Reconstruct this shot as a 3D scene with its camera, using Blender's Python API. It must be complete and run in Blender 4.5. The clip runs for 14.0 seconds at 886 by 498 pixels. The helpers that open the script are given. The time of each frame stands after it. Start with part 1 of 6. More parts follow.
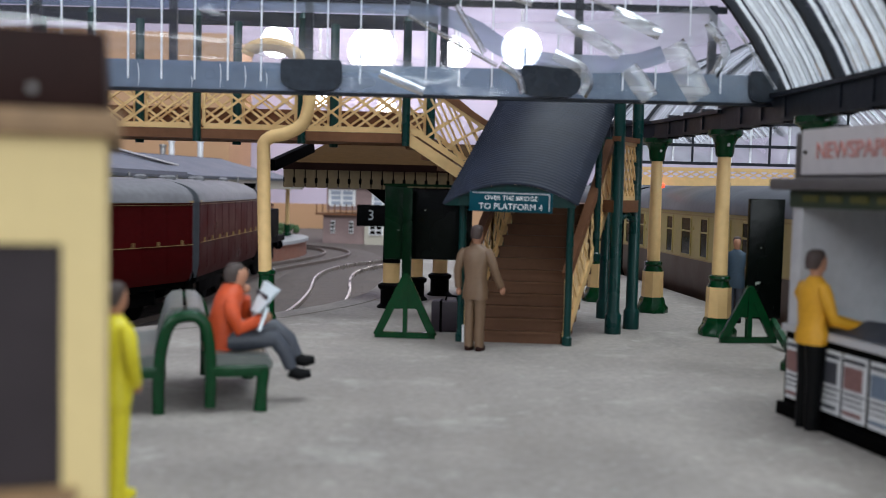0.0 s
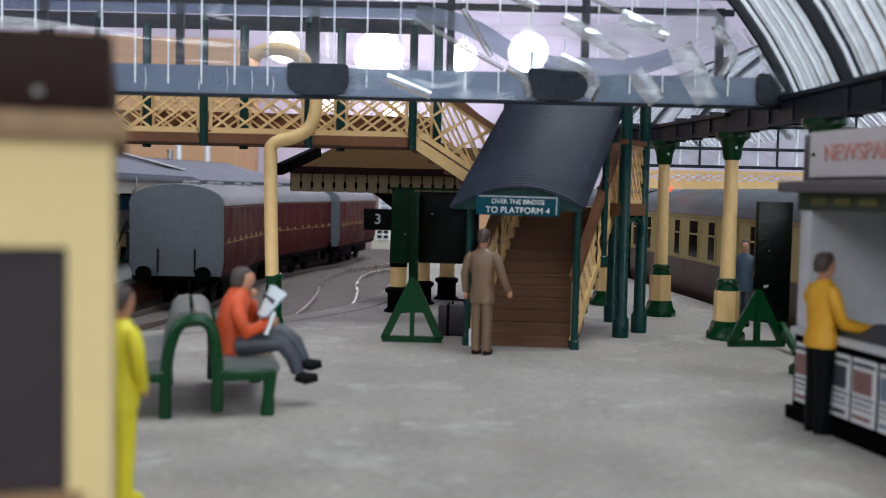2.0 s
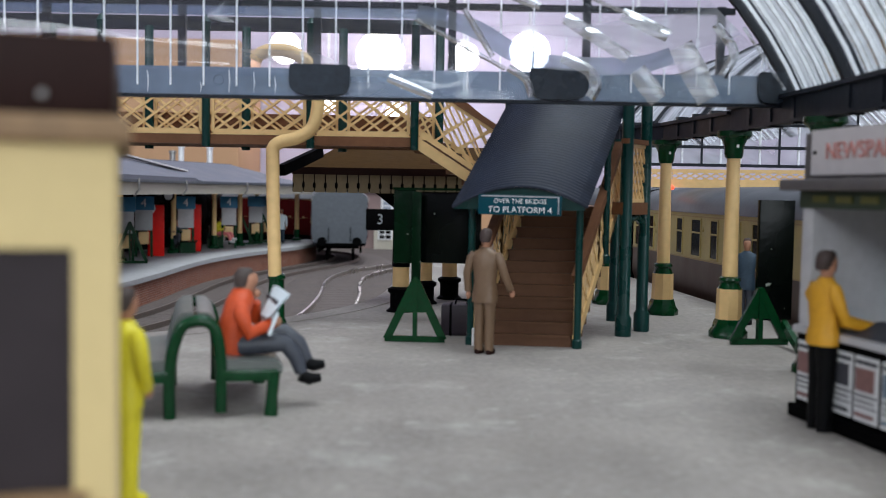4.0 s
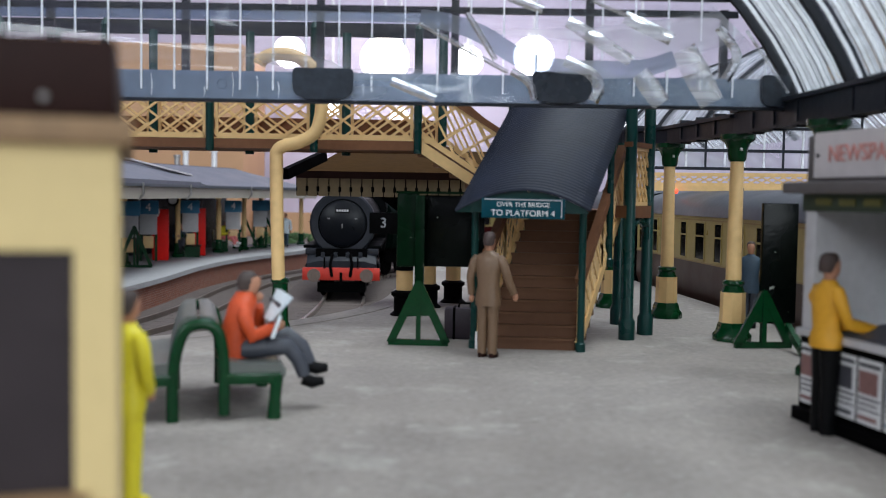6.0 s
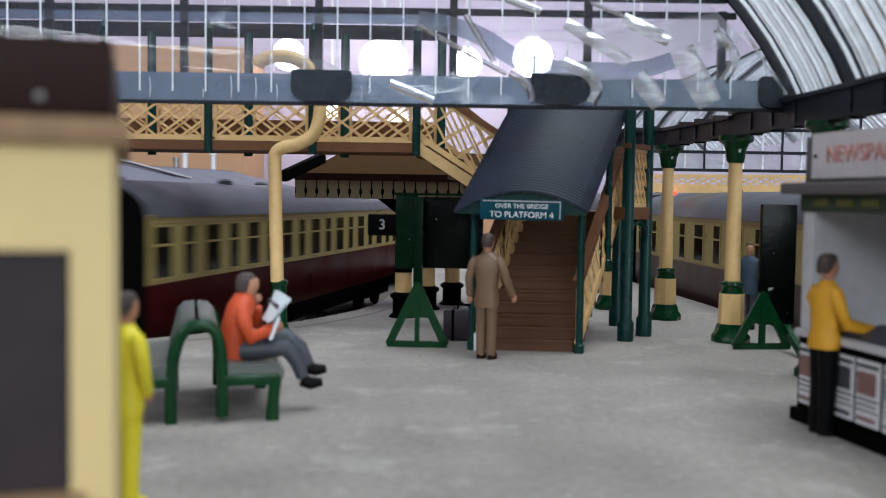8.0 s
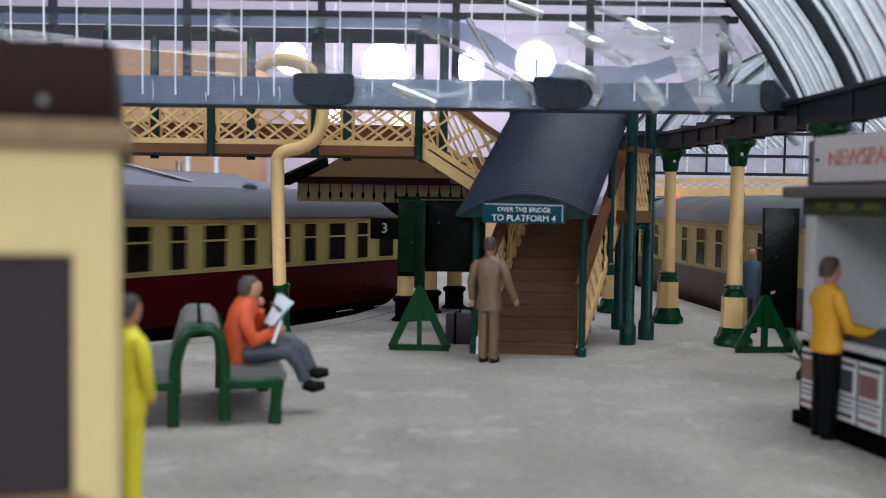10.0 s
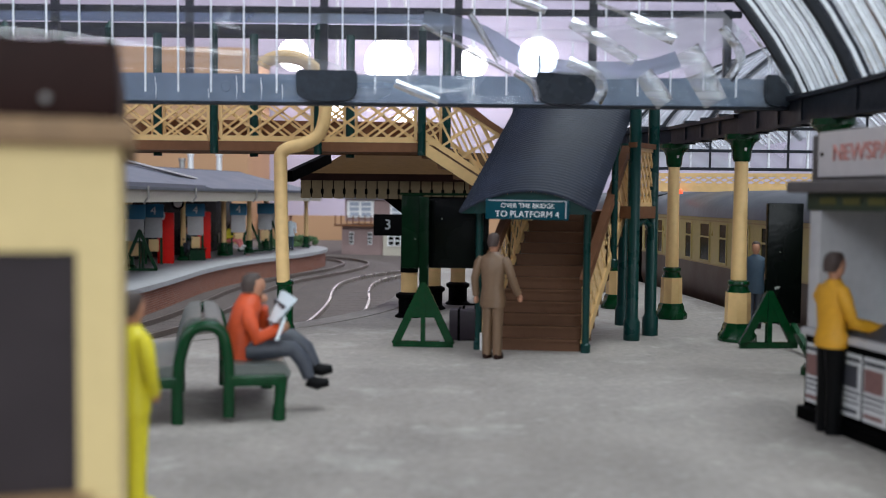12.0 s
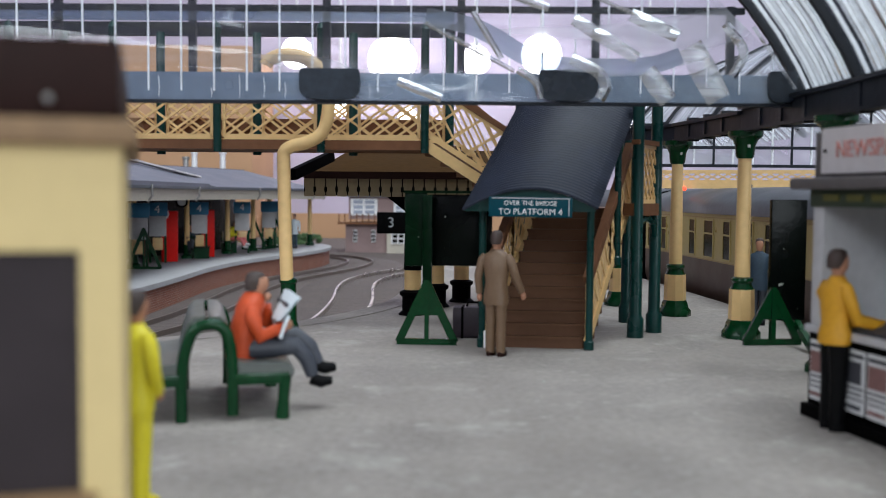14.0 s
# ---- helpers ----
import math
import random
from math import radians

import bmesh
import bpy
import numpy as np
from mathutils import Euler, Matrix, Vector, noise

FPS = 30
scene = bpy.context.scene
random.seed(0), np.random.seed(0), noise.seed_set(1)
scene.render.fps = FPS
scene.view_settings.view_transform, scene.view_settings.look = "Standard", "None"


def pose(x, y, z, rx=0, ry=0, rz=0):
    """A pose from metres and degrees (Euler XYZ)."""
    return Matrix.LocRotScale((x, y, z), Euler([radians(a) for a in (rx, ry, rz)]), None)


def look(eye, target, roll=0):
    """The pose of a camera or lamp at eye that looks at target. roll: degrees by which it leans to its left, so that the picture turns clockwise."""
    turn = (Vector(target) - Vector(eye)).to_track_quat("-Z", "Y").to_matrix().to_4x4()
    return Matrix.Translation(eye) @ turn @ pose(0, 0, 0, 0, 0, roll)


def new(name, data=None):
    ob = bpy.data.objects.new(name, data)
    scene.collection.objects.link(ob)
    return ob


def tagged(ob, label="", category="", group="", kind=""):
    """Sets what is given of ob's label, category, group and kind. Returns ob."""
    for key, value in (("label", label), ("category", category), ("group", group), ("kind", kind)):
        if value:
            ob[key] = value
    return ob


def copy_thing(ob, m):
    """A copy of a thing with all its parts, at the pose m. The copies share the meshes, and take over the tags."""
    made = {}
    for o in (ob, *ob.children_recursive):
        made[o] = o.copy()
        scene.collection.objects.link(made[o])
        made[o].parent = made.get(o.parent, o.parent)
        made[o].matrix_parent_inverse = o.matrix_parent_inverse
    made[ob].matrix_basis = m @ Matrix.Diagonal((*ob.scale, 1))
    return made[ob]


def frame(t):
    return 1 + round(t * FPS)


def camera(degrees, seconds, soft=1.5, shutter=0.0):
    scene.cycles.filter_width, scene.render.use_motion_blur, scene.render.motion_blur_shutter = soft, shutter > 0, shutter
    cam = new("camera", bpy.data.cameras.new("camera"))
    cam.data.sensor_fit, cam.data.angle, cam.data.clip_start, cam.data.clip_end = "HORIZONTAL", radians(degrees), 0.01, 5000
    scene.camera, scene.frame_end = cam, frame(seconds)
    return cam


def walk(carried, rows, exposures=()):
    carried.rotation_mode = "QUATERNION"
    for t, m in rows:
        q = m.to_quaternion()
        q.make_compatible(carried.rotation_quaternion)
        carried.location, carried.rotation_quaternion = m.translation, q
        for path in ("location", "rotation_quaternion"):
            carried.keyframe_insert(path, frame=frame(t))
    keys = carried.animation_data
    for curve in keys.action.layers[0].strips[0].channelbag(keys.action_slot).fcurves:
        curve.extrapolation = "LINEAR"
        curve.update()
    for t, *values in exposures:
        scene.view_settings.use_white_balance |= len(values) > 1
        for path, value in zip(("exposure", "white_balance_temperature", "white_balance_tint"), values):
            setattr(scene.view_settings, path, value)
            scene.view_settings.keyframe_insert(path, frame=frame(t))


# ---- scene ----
S = 1.0 / 76.0  # a 4 mm to the foot model railway: the plan is written in full-size metres
cam = camera(48.0, 14.0, 0.75, 0.5)
cam.data.dof.use_dof = True
cam.data.dof.focus_distance = 22.0 * S
cam.data.dof.aperture_fstop = 40.0
PATH = [
    (0.0, pose(-0.024 * S, 0.016 * S, 2.319 * S, 86.454, -1.396, -1.035)),
    (0.5, pose(-0.025 * S, 0.012 * S, 2.312 * S, 86.434, -1.264, -1.011)),
    (1.0, pose(-0.022 * S, 0.011 * S, 2.313 * S, 86.386, -1.194, -0.991)),
    (1.5, pose(-0.012 * S, 0.009 * S, 2.311 * S, 86.735, -1.159, -0.765)),
    (2.0, pose(-0.022 * S, 0.036 * S, 2.311 * S, 86.688, -1.249, -0.638)),
    (2.5, pose(-0.017 * S, 0.009 * S, 2.302 * S, 86.775, -1.126, -0.468)),
    (3.0, pose(-0.022 * S, 0.016 * S, 2.312 * S, 86.588, -1.011, -0.535)),
    (5.5, pose(-0.013 * S, 0.004 * S, 2.308 * S, 86.882, -0.839, -0.407)),
    (6.0, pose(-0.003 * S, 0.004 * S, 2.303 * S, 86.909, -0.893, -0.257)),
    (6.5, pose(0.000 * S, -0.000 * S, 2.300 * S, 86.968, -0.913, -0.146)),
    (7.0, pose(0.001 * S, 0.003 * S, 2.298 * S, 86.979, -0.906, -0.192)),
    (7.5, pose(0.001 * S, 0.019 * S, 2.290 * S, 87.155, -0.882, -0.254)),
    (8.0, pose(0.010 * S, 0.001 * S, 2.290 * S, 87.054, -0.811, -0.292)),
    (10.5, pose(0.012 * S, -0.011 * S, 2.291 * S, 87.360, -0.807, -0.111)),
    (11.0, pose(0.009 * S, -0.010 * S, 2.299 * S, 87.444, -0.796, -0.082)),
    (11.5, pose(0.008 * S, -0.012 * S, 2.294 * S, 87.037, -0.725, -0.116)),
    (12.0, pose(0.010 * S, 0.002 * S, 2.291 * S, 87.036, -0.607, 0.028)),
    (12.5, pose(0.015 * S, -0.004 * S, 2.290 * S, 86.745, -0.415, 0.072)),
    (13.0, pose(0.017 * S, 0.003 * S, 2.290 * S, 86.804, -0.521, 0.157)),
    (13.5, pose(0.011 * S, 0.002 * S, 2.297 * S, 86.942, -0.485, 0.176)),
    (14.0, pose(0.018 * S, -0.004 * S, 2.294 * S, 86.893, -0.433, 0.241)),
]
walk(cam, PATH)

# ---- room light ----
world = bpy.data.worlds.new("room_air")
scene.world = world
world.use_nodes = True
world.node_tree.nodes["Background"].inputs[0].default_value = (0.78, 0.80, 0.90, 1)
world.node_tree.nodes["Background"].inputs[1].default_value = 0.35


def area(name, eye, target, w, h, watts, colour):
    data = bpy.data.lights.new(name, "AREA")
    data.shape, data.size, data.size_y, data.energy, data.color = "RECTANGLE", w * S, h * S, watts, colour
    ob = new(name, data)
    ob.matrix_world = look([c * S for c in eye], [c * S for c in target])
    return ob


area("ceiling_lamp", (26, 10, 124), (0, 14, 0), 90, 70, 29.0, (0.865, 0.965, 1.01))
# two fill lamps added behind the camera; no window is built there
area("window_light", (50, -98, 40), (0, 20, 0), 100, 52, 17.0, (0.865, 0.955, 1.01))
area("window_light", (-70, -88, 66), (0, 20, 0), 80, 50, 12.0, (0.865, 0.955, 1.01))

# ---- materials ----


def material(name, colour, rough=0.5, metal=0.0, vary=0.25, grain=3.0, bump=0.15, spec=0.5, pieces=0.0, coat=0.0, chips=0.0):
    """Paint, plastic or card: two scales of variation in colour and roughness, and a fine relief. grain: marks to a full-size metre."""
    m = bpy.data.materials.new(name)
    m.use_nodes = True
    nt = m.node_tree
    n, l = nt.nodes, nt.links
    b = n["Principled BSDF"]
    tc = n.new("ShaderNodeTexCoord")
    big, fine = n.new("ShaderNodeTexNoise"), n.new("ShaderNodeTexNoise")
    big.inputs["Scale"].default_value, big.inputs["Detail"].default_value = grain * 76 * 0.35, 4
    fine.inputs["Scale"].default_value, fine.inputs["Detail"].default_value = grain * 76 * 4, 5
    for t in (big, fine):
        l.new(tc.outputs["Object"], t.inputs["Vector"])
    add = n.new("ShaderNodeMath")
    add.operation = "ADD"
    l.new(big.outputs["Fac"], add.inputs[0])
    l.new(fine.outputs["Fac"], add.inputs[1])
    src = add.outputs[0]
    if pieces:
        info = n.new("ShaderNodeObjectInfo")
        mul = n.new("ShaderNodeMath")
        mul.operation, mul.inputs[1].default_value = "MULTIPLY_ADD", pieces
        l.new(info.outputs["Random"], mul.inputs[0])
        l.new(src, mul.inputs[2])
        src = mul.outputs[0]
    ramp = n.new("ShaderNodeMapRange")
    ramp.inputs["From Min"].default_value, ramp.inputs["From Max"].default_value = 0.6, 1.4 + pieces
    ramp.inputs["To Min"].default_value, ramp.inputs["To Max"].default_value = 1 - vary, 1 + vary
    l.new(src, ramp.inputs["Value"])
    mix = n.new("ShaderNodeVectorMath")
    mix.operation = "SCALE"
    mix.inputs[0].default_value = colour
    l.new(ramp.outputs[0], mix.inputs["Scale"])
    l.new(mix.outputs[0], b.inputs["Base Color"])
    if chips:
        spot, cut, blend = n.new("ShaderNodeTexNoise"), n.new("ShaderNodeMapRange"), n.new("ShaderNodeMix")
        spot.inputs["Scale"].default_value, spot.inputs["Detail"].default_value = 76 * 7, 3
        l.new(tc.outputs["Object"], spot.inputs["Vector"])
        cut.inputs["From Min"].default_value, cut.inputs["From Max"].default_value = chips, chips + 0.03
        l.new(spot.outputs["Fac"], cut.inputs["Value"])
        blend.data_type = "RGBA"
        blend.inputs["B"].default_value = (0.30, 0.32, 0.28, 1)
        l.new(cut.outputs[0], blend.inputs["Factor"])
        l.new(mix.outputs[0], blend.inputs["A"])
        l.new(blend.outputs["Result"], b.inputs["Base Color"])
    rr = n.new("ShaderNodeMapRange")
    rr.inputs["From Min"].default_value, rr.inputs["From Max"].default_value = 0.3, 0.7
    rr.inputs["To Min"].default_value, rr.inputs["To Max"].default_value = max(rough - 0.1, 0.02), min(rough + 0.12, 1)
    l.new(big.outputs["Fac"], rr.inputs["Value"])
    l.new(rr.outputs[0], b.inputs["Roughness"])
    b.inputs["Metallic"].default_value = metal
    b.inputs["Specular IOR Level"].default_value = spec
    b.inputs["Coat Weight"].default_value = coat
    if bump:
        bp = n.new("ShaderNodeBump")
        bp.inputs["Strength"].default_value, bp.inputs["Distance"].default_value = bump, 0.02 * S
        l.new(fine.outputs["Fac"], bp.inputs["Height"])
        l.new(bp.outputs[0], b.inputs["Normal"])
    return m


def clear_plastic(name, tint, gloss, warp, haze=0.06, streak=0.5, turn=(0, 0, 0), stretch=(1, 1, 1), wander=0.7, polish=0.08):
    """Thin clear sheet: see-through, with warped reflections, a little haze and painted-in milky streaks."""
    m = bpy.data.materials.new(name)
    m.use_nodes = True
    nt = m.node_tree
    n, l = nt.nodes, nt.links
    n.clear()
    out = n.new("ShaderNodeOutputMaterial")
    tr, gl, di = n.new("ShaderNodeBsdfTransparent"), n.new("ShaderNodeBsdfGlossy"), n.new("ShaderNodeBsdfDiffuse")
    tr.inputs[0].default_value = (*tint, 1)
    gl.inputs["Roughness"].default_value = polish
    di.inputs[0].default_value = (0.86, 0.89, 0.95, 1)
    tc, nz, bp = n.new("ShaderNodeTexCoord"), n.new("ShaderNodeTexNoise"), n.new("ShaderNodeBump")
    nz.inputs["Scale"].default_value, nz.inputs["Detail"].default_value = 76 * 0.28, 1.0
    nz.inputs["Distortion"].default_value = 1.2
    bp.inputs["Strength"].default_value, bp.inputs["Distance"].default_value = 1.0, warp * S
    l.new(nz.outputs["Fac"], bp.inputs["Height"])
    l.new(bp.outputs[0], gl.inputs["Normal"])
    fr = n.new("ShaderNodeFresnel")
    fr.inputs["IOR"].default_value = 1.5
    l.new(bp.outputs[0], fr.inputs["Normal"])
    mul = n.new("ShaderNodeMath")
    mul.operation, mul.inputs[1].default_value, mul.use_clamp = "MULTIPLY", gloss, True
    l.new(fr.outputs[0], mul.inputs[0])
    m1, m2, milk = n.new("ShaderNodeMixShader"), n.new("ShaderNodeMixShader"), n.new("ShaderNodeMixShader")
    milk.inputs[0].default_value = 0.75
    tl = n.new("ShaderNodeBsdfTranslucent")
    tl.inputs[0].default_value = (0.86, 0.90, 0.97, 1)
    l.new(di.outputs[0], milk.inputs[1])
    l.new(tl.outputs[0], milk.inputs[2])
    # milky streaks in the colour; on the upright sheets they stand in for reflections
    mp, sm, rg = n.new("ShaderNodeMapping"), n.new("ShaderNodeTexNoise"), n.new("ShaderNodeMapRange")
    mp.inputs["Rotation"].default_value = turn
    mp.inputs["Scale"].default_value = stretch
    sm.inputs["Scale"].default_value, sm.inputs["Detail"].default_value, sm.inputs["Distortion"].default_value = 76 * 0.5, 2.5, wander
    rg.inputs["From Min"].default_value, rg.inputs["From Max"].default_value = 0.47, 0.66
    rg.inputs["To Min"].default_value, rg.inputs["To Max"].default_value = haze, streak
    l.new(tc.outputs["Object"], mp.inputs["Vector"])
    l.new(mp.outputs[0], sm.inputs["Vector"])
    l.new(mp.outputs[0], nz.inputs["Vector"])
    l.new(sm.outputs["Fac"], rg.inputs["Value"])
    # streaks weaken towards the left, so the painted reflections show on the right
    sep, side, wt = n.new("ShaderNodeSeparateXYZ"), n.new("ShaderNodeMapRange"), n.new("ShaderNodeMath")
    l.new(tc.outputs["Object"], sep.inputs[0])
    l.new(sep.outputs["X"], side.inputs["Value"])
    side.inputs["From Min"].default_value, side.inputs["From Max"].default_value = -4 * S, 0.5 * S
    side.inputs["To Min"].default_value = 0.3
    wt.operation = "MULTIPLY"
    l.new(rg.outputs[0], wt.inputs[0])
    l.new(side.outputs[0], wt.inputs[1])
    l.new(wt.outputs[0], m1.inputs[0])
    l.new(tr.outputs[0], m1.inputs[1])
    l.new(milk.outputs[0], m1.inputs[2])
    l.new(mul.outputs[0], m2.inputs[0])
    l.new(m1.outputs[0], m2.inputs[1])
    l.new(gl.outputs[0], m2.inputs[2])
    l.new(m2.outputs[0], out.inputs[0])
    return m


def glow(name, colour, strength):
    m = bpy.data.materials.new(name)
    m.use_nodes = True
    b = m.node_tree.nodes["Principled BSDF"]
    b.inputs["Base Color"].default_value = (*colour, 1)
    b.inputs["Emission Color"].default_value = (*colour, 1)
    b.inputs["Emission Strength"].default_value = strength
    return m


CONCRETE = material("platform_card", (0.272, 0.245, 0.224), 0.75, 0, 0.3, 2.6, 0.6, chips=0.71)


def weathered(m, pale, dirt):
    """Uneven platform card: broad stains, pale scuffed patches and darker specks."""
    n, l = m.node_tree.nodes, m.node_tree.links
    b = n["Principled BSDF"]
    src = b.inputs["Base Color"].links[0].from_socket
    tc = n.new("ShaderNodeTexCoord")
    for scale, detail, lo, hi, colour, most in ((0.16, 3, 0.42, 0.72, dirt, 0.5), (0.8, 6, 0.55, 0.68, pale, 0.5), (3.2, 4, 0.60, 0.70, pale, 0.35), (6.5, 3, 0.70, 0.74, dirt, 0.8)):
        nz, rg, mx = n.new("ShaderNodeTexNoise"), n.new("ShaderNodeMapRange"), n.new("ShaderNodeMix")
        nz.inputs["Scale"].default_value, nz.inputs["Detail"].default_value, nz.inputs["Roughness"].default_value = scale * 76, detail, 0.65
        l.new(tc.outputs["Object"], nz.inputs["Vector"])
        rg.inputs["From Min"].default_value, rg.inputs["From Max"].default_value, rg.inputs["To Max"].default_value = lo, hi, most
        l.new(nz.outputs["Fac"], rg.inputs["Value"])
        mx.data_type = "RGBA"
        l.new(rg.outputs[0], mx.inputs["Factor"])
        l.new(src, mx.inputs["A"])
        mx.inputs["B"].default_value = (*colour, 1)
        src = mx.outputs["Result"]
    l.new(src, b.inputs["Base Color"])
    return m


weathered(CONCRETE, (0.43, 0.41, 0.375), (0.165, 0.138, 0.122))
COPING = material("coping_grey", (0.40, 0.40, 0.41), 0.7, 0, 0.15, 2, 0.3)
BALLAST = material("ballast", (0.115, 0.093, 0.084), 0.9, 0, 0.4, 3, 1.0)
SLEEPER = material("sleeper", (0.105, 0.085, 0.077), 0.8, 0, 0.3, 3, 0.4)
RAIL = material("nickel_rail", (0.50, 0.46, 0.42), 0.3, 0.9, 0.2, 4, 0.1)
RAIL_DULL = material("dull_brown_rail", (0.20, 0.165, 0.145), 0.45, 0.5, 0.2, 4, 0.1)
BRICK = material("brick_paper", (0.26, 0.095, 0.055), 0.75, 0, 0.22, 6, 0.3)
CREAM = material("cream_paint", (0.78, 0.52, 0.23), 0.42, 0, 0.1, 2, 0.15)
HUT_CREAM = material("hut_cream_card", (0.60, 0.46, 0.21), 0.6, 0, 0.06, 2, 0.15)
HUT_DARK = material("hut_window_dark", (0.034, 0.027, 0.029), 0.4, 0, 0.2, 1, 0.05, 0.12)
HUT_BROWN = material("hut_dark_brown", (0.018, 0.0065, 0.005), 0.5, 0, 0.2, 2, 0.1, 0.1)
HUT_TRIM = material("hut_tan_trim", (0.22, 0.13, 0.06), 0.6, 0, 0.2, 2, 0.1)
GREEN = material("gloss_dark_green", (0.001, 0.036, 0.010), 0.2, 0, 0.25, 3, 0.2, 0.32, chips=0.74)
TEAL = material("teal_green_paint", (0.002, 0.034, 0.03), 0.3, 0, 0.2, 3, 0.12, 0.3)
BOARD_GREEN = material("hoarding_green", (0.0006, 0.011, 0.0034), 0.3, 0, 0.4, 2, 0.4, 0.08, chips=0.73)
BOARD_DARK = material("hoarding_black_green", (0.001, 0.0022, 0.0017), 0.25, 0, 0.4, 2, 0.3, 0.1, chips=0.74)
BLACK = material("satin_black", (0.0011, 0.0011, 0.0013), 0.62, 0, 0.3, 3, 0.15, 0.03)
SOOT = material("locomotive_black", (0.0010, 0.0012, 0.0015), 0.55, 0, 0.35, 2, 0.15, 0.03)
BROWN = material("stair_brown", (0.125, 0.061, 0.034), 0.6, 0, 0.16, 2.5, 0.3, 0.15, pieces=0.1)
TRIM_BROWN = material("bridge_brown", (0.17, 0.075, 0.037), 0.55, 0, 0.18, 2.5, 0.2, 0.2)
SLATE_BLUE = material("corrugated_blue_grey", (0.0098, 0.0145, 0.029), 0.5, 0, 0.3, 1.2, 0.25, 0.22)
SIGN_TEAL = material("sign_teal", (0.001, 0.050, 0.072), 0.4, 0, 0.08, 2, 0.05, 0.12)
WHITE = material("white_paint", (0.80, 0.80, 0.80), 0.5, 0, 0.06, 2, 0.08)
SLATE = material("slate_roof", (0.14, 0.145, 0.18), 0.6, 0, 0.2, 2.5, 0.5)
MAROON = material("maroon_paint", (0.058, 0.0035, 0.004), 0.35, 0, 0.2, 2, 0.08, 0.05)
CARMINE = material("carmine_paint", (0.043, 0.003, 0.004), 0.35, 0, 0.2, 2, 0.08, 0.06)
COACH_CREAM = material("coach_cream", (0.40, 0.31, 0.115), 0.35, 0, 0.12, 2, 0.08)
TRAIN_CREAM = material("train_cream", (0.29, 0.225, 0.085), 0.35, 0, 0.12, 2, 0.08, 0.25)
COACH_BROWN = material("coach_brown", (0.06, 0.03, 0.02), 0.4, 0, 0.2, 2, 0.08)
ROOF_GREY = material("coach_roof_grey", (0.15, 0.15, 0.16), 0.5, 0, 0.25, 1.5, 0.2)
ROOF_DARK = material("coach_roof_dark", (0.05, 0.053, 0.065), 0.45, 0, 0.25, 1.5, 0.2)
END_GREY = material("coach_end_grey", (0.075, 0.085, 0.10), 0.55, 0, 0.2, 1.5, 0.15)
PANE = material("dark_pane", (0.006, 0.005, 0.005), 0.15, 0, 0.2, 2, 0.0, 0.15)
FRONT_GREY = material("smokebox_blue_grey", (0.016, 0.018, 0.024), 0.45, 0, 0.3, 2, 0.2, 0.2)
# pale base colour that paints a reflection into the signal box's upper panes
REFLECTION_PANE = material("pale_painted_reflection", (0.38, 0.42, 0.50), 0.15, 0, 0.15, 1, 0.0)
BUFFER_GREY = material("buffer_worn_grey", (0.16, 0.12, 0.10), 0.5, 0.3, 0.4, 5, 0.2)
TENDER_GREEN = material("tender_black_green", (0.0009, 0.0042, 0.003), 0.55, 0, 0.3, 2, 0.15, 0.03)
SMOKEBOX = material("smokebox_blue_black", (0.004, 0.005, 0.0075), 0.34, 0, 0.35, 2.5, 0.15, 0.16)
RED = material("buffer_red", (0.55, 0.035, 0.02), 0.4, 0, 0.15, 3, 0.1)
DOOR_RED = material("door_red", (0.78, 0.012, 0.008), 0.45, 0, 0.1, 2, 0.1, 0.15)
STEEL = material("buffer_steel", (0.35, 0.34, 0.33), 0.4, 0.7, 0.3, 4, 0.1)
GOLD = material("gold_lining", (0.34, 0.24, 0.10), 0.4, 0.2, 0.15, 4, 0.0)
STALL_GREY = material("stall_grey_card", (0.50, 0.49, 0.50), 0.6, 0, 0.12, 2, 0.15)
STALL_FASCIA = material("stall_fascia_white", (0.60, 0.56, 0.57), 0.6, 0, 0.08, 2, 0.1)
STALL_RED = material("fascia_lettering_red", (0.62, 0.27, 0.24), 0.6, 0, 0.15, 4, 0.0)
NUMERAL_GREY = material("numeral_dull_grey", (0.24, 0.25, 0.27), 0.6, 0, 0.1, 3, 0.0)
STALL_DARK = material("stall_dark_roof", (0.11, 0.098, 0.098), 0.6, 0, 0.15, 2, 0.15)
STALL_BLUE = material("stall_inside_blue", (0.62, 0.74, 0.80), 0.5, 0, 0.08, 1, 0.05)
STALL_GREEN = material("fascia_dark_green", (0.025, 0.04, 0.022), 0.5, 0, 0.2, 3, 0.1)
YELLOW_INK = material("fascia_yellow", (0.10, 0.095, 0.02), 0.5, 0, 0.2, 6, 0.0)
PAPER = material("poster_paper", (0.66, 0.66, 0.66), 0.55, 0, 0.08, 3, 0.05)
INK = material("poster_ink", (0.05, 0.05, 0.06), 0.6, 0, 0.2, 3, 0.0)
POSTER_BLUE = material("poster_blue", (0.13, 0.17, 0.23), 0.55, 0, 0.2, 3, 0.0)
POSTER_RED = material("poster_red", (0.22, 0.11, 0.10), 0.55, 0, 0.2, 3, 0.0)
SEAT_GREY = material("bench_slab_grey", (0.105, 0.115, 0.108), 0.35, 0, 0.2, 2, 0.3)
SKIN = material("figure_flesh", (0.42, 0.20, 0.12), 0.6, 0, 0.1, 6, 0.1)
HAIR = material("figure_hair", (0.05, 0.03, 0.025), 0.6, 0, 0.2, 10, 0.3)
HAIR_GREY = material("figure_grey_hair", (0.055, 0.038, 0.033), 0.7, 0, 0.2, 10, 0.3)
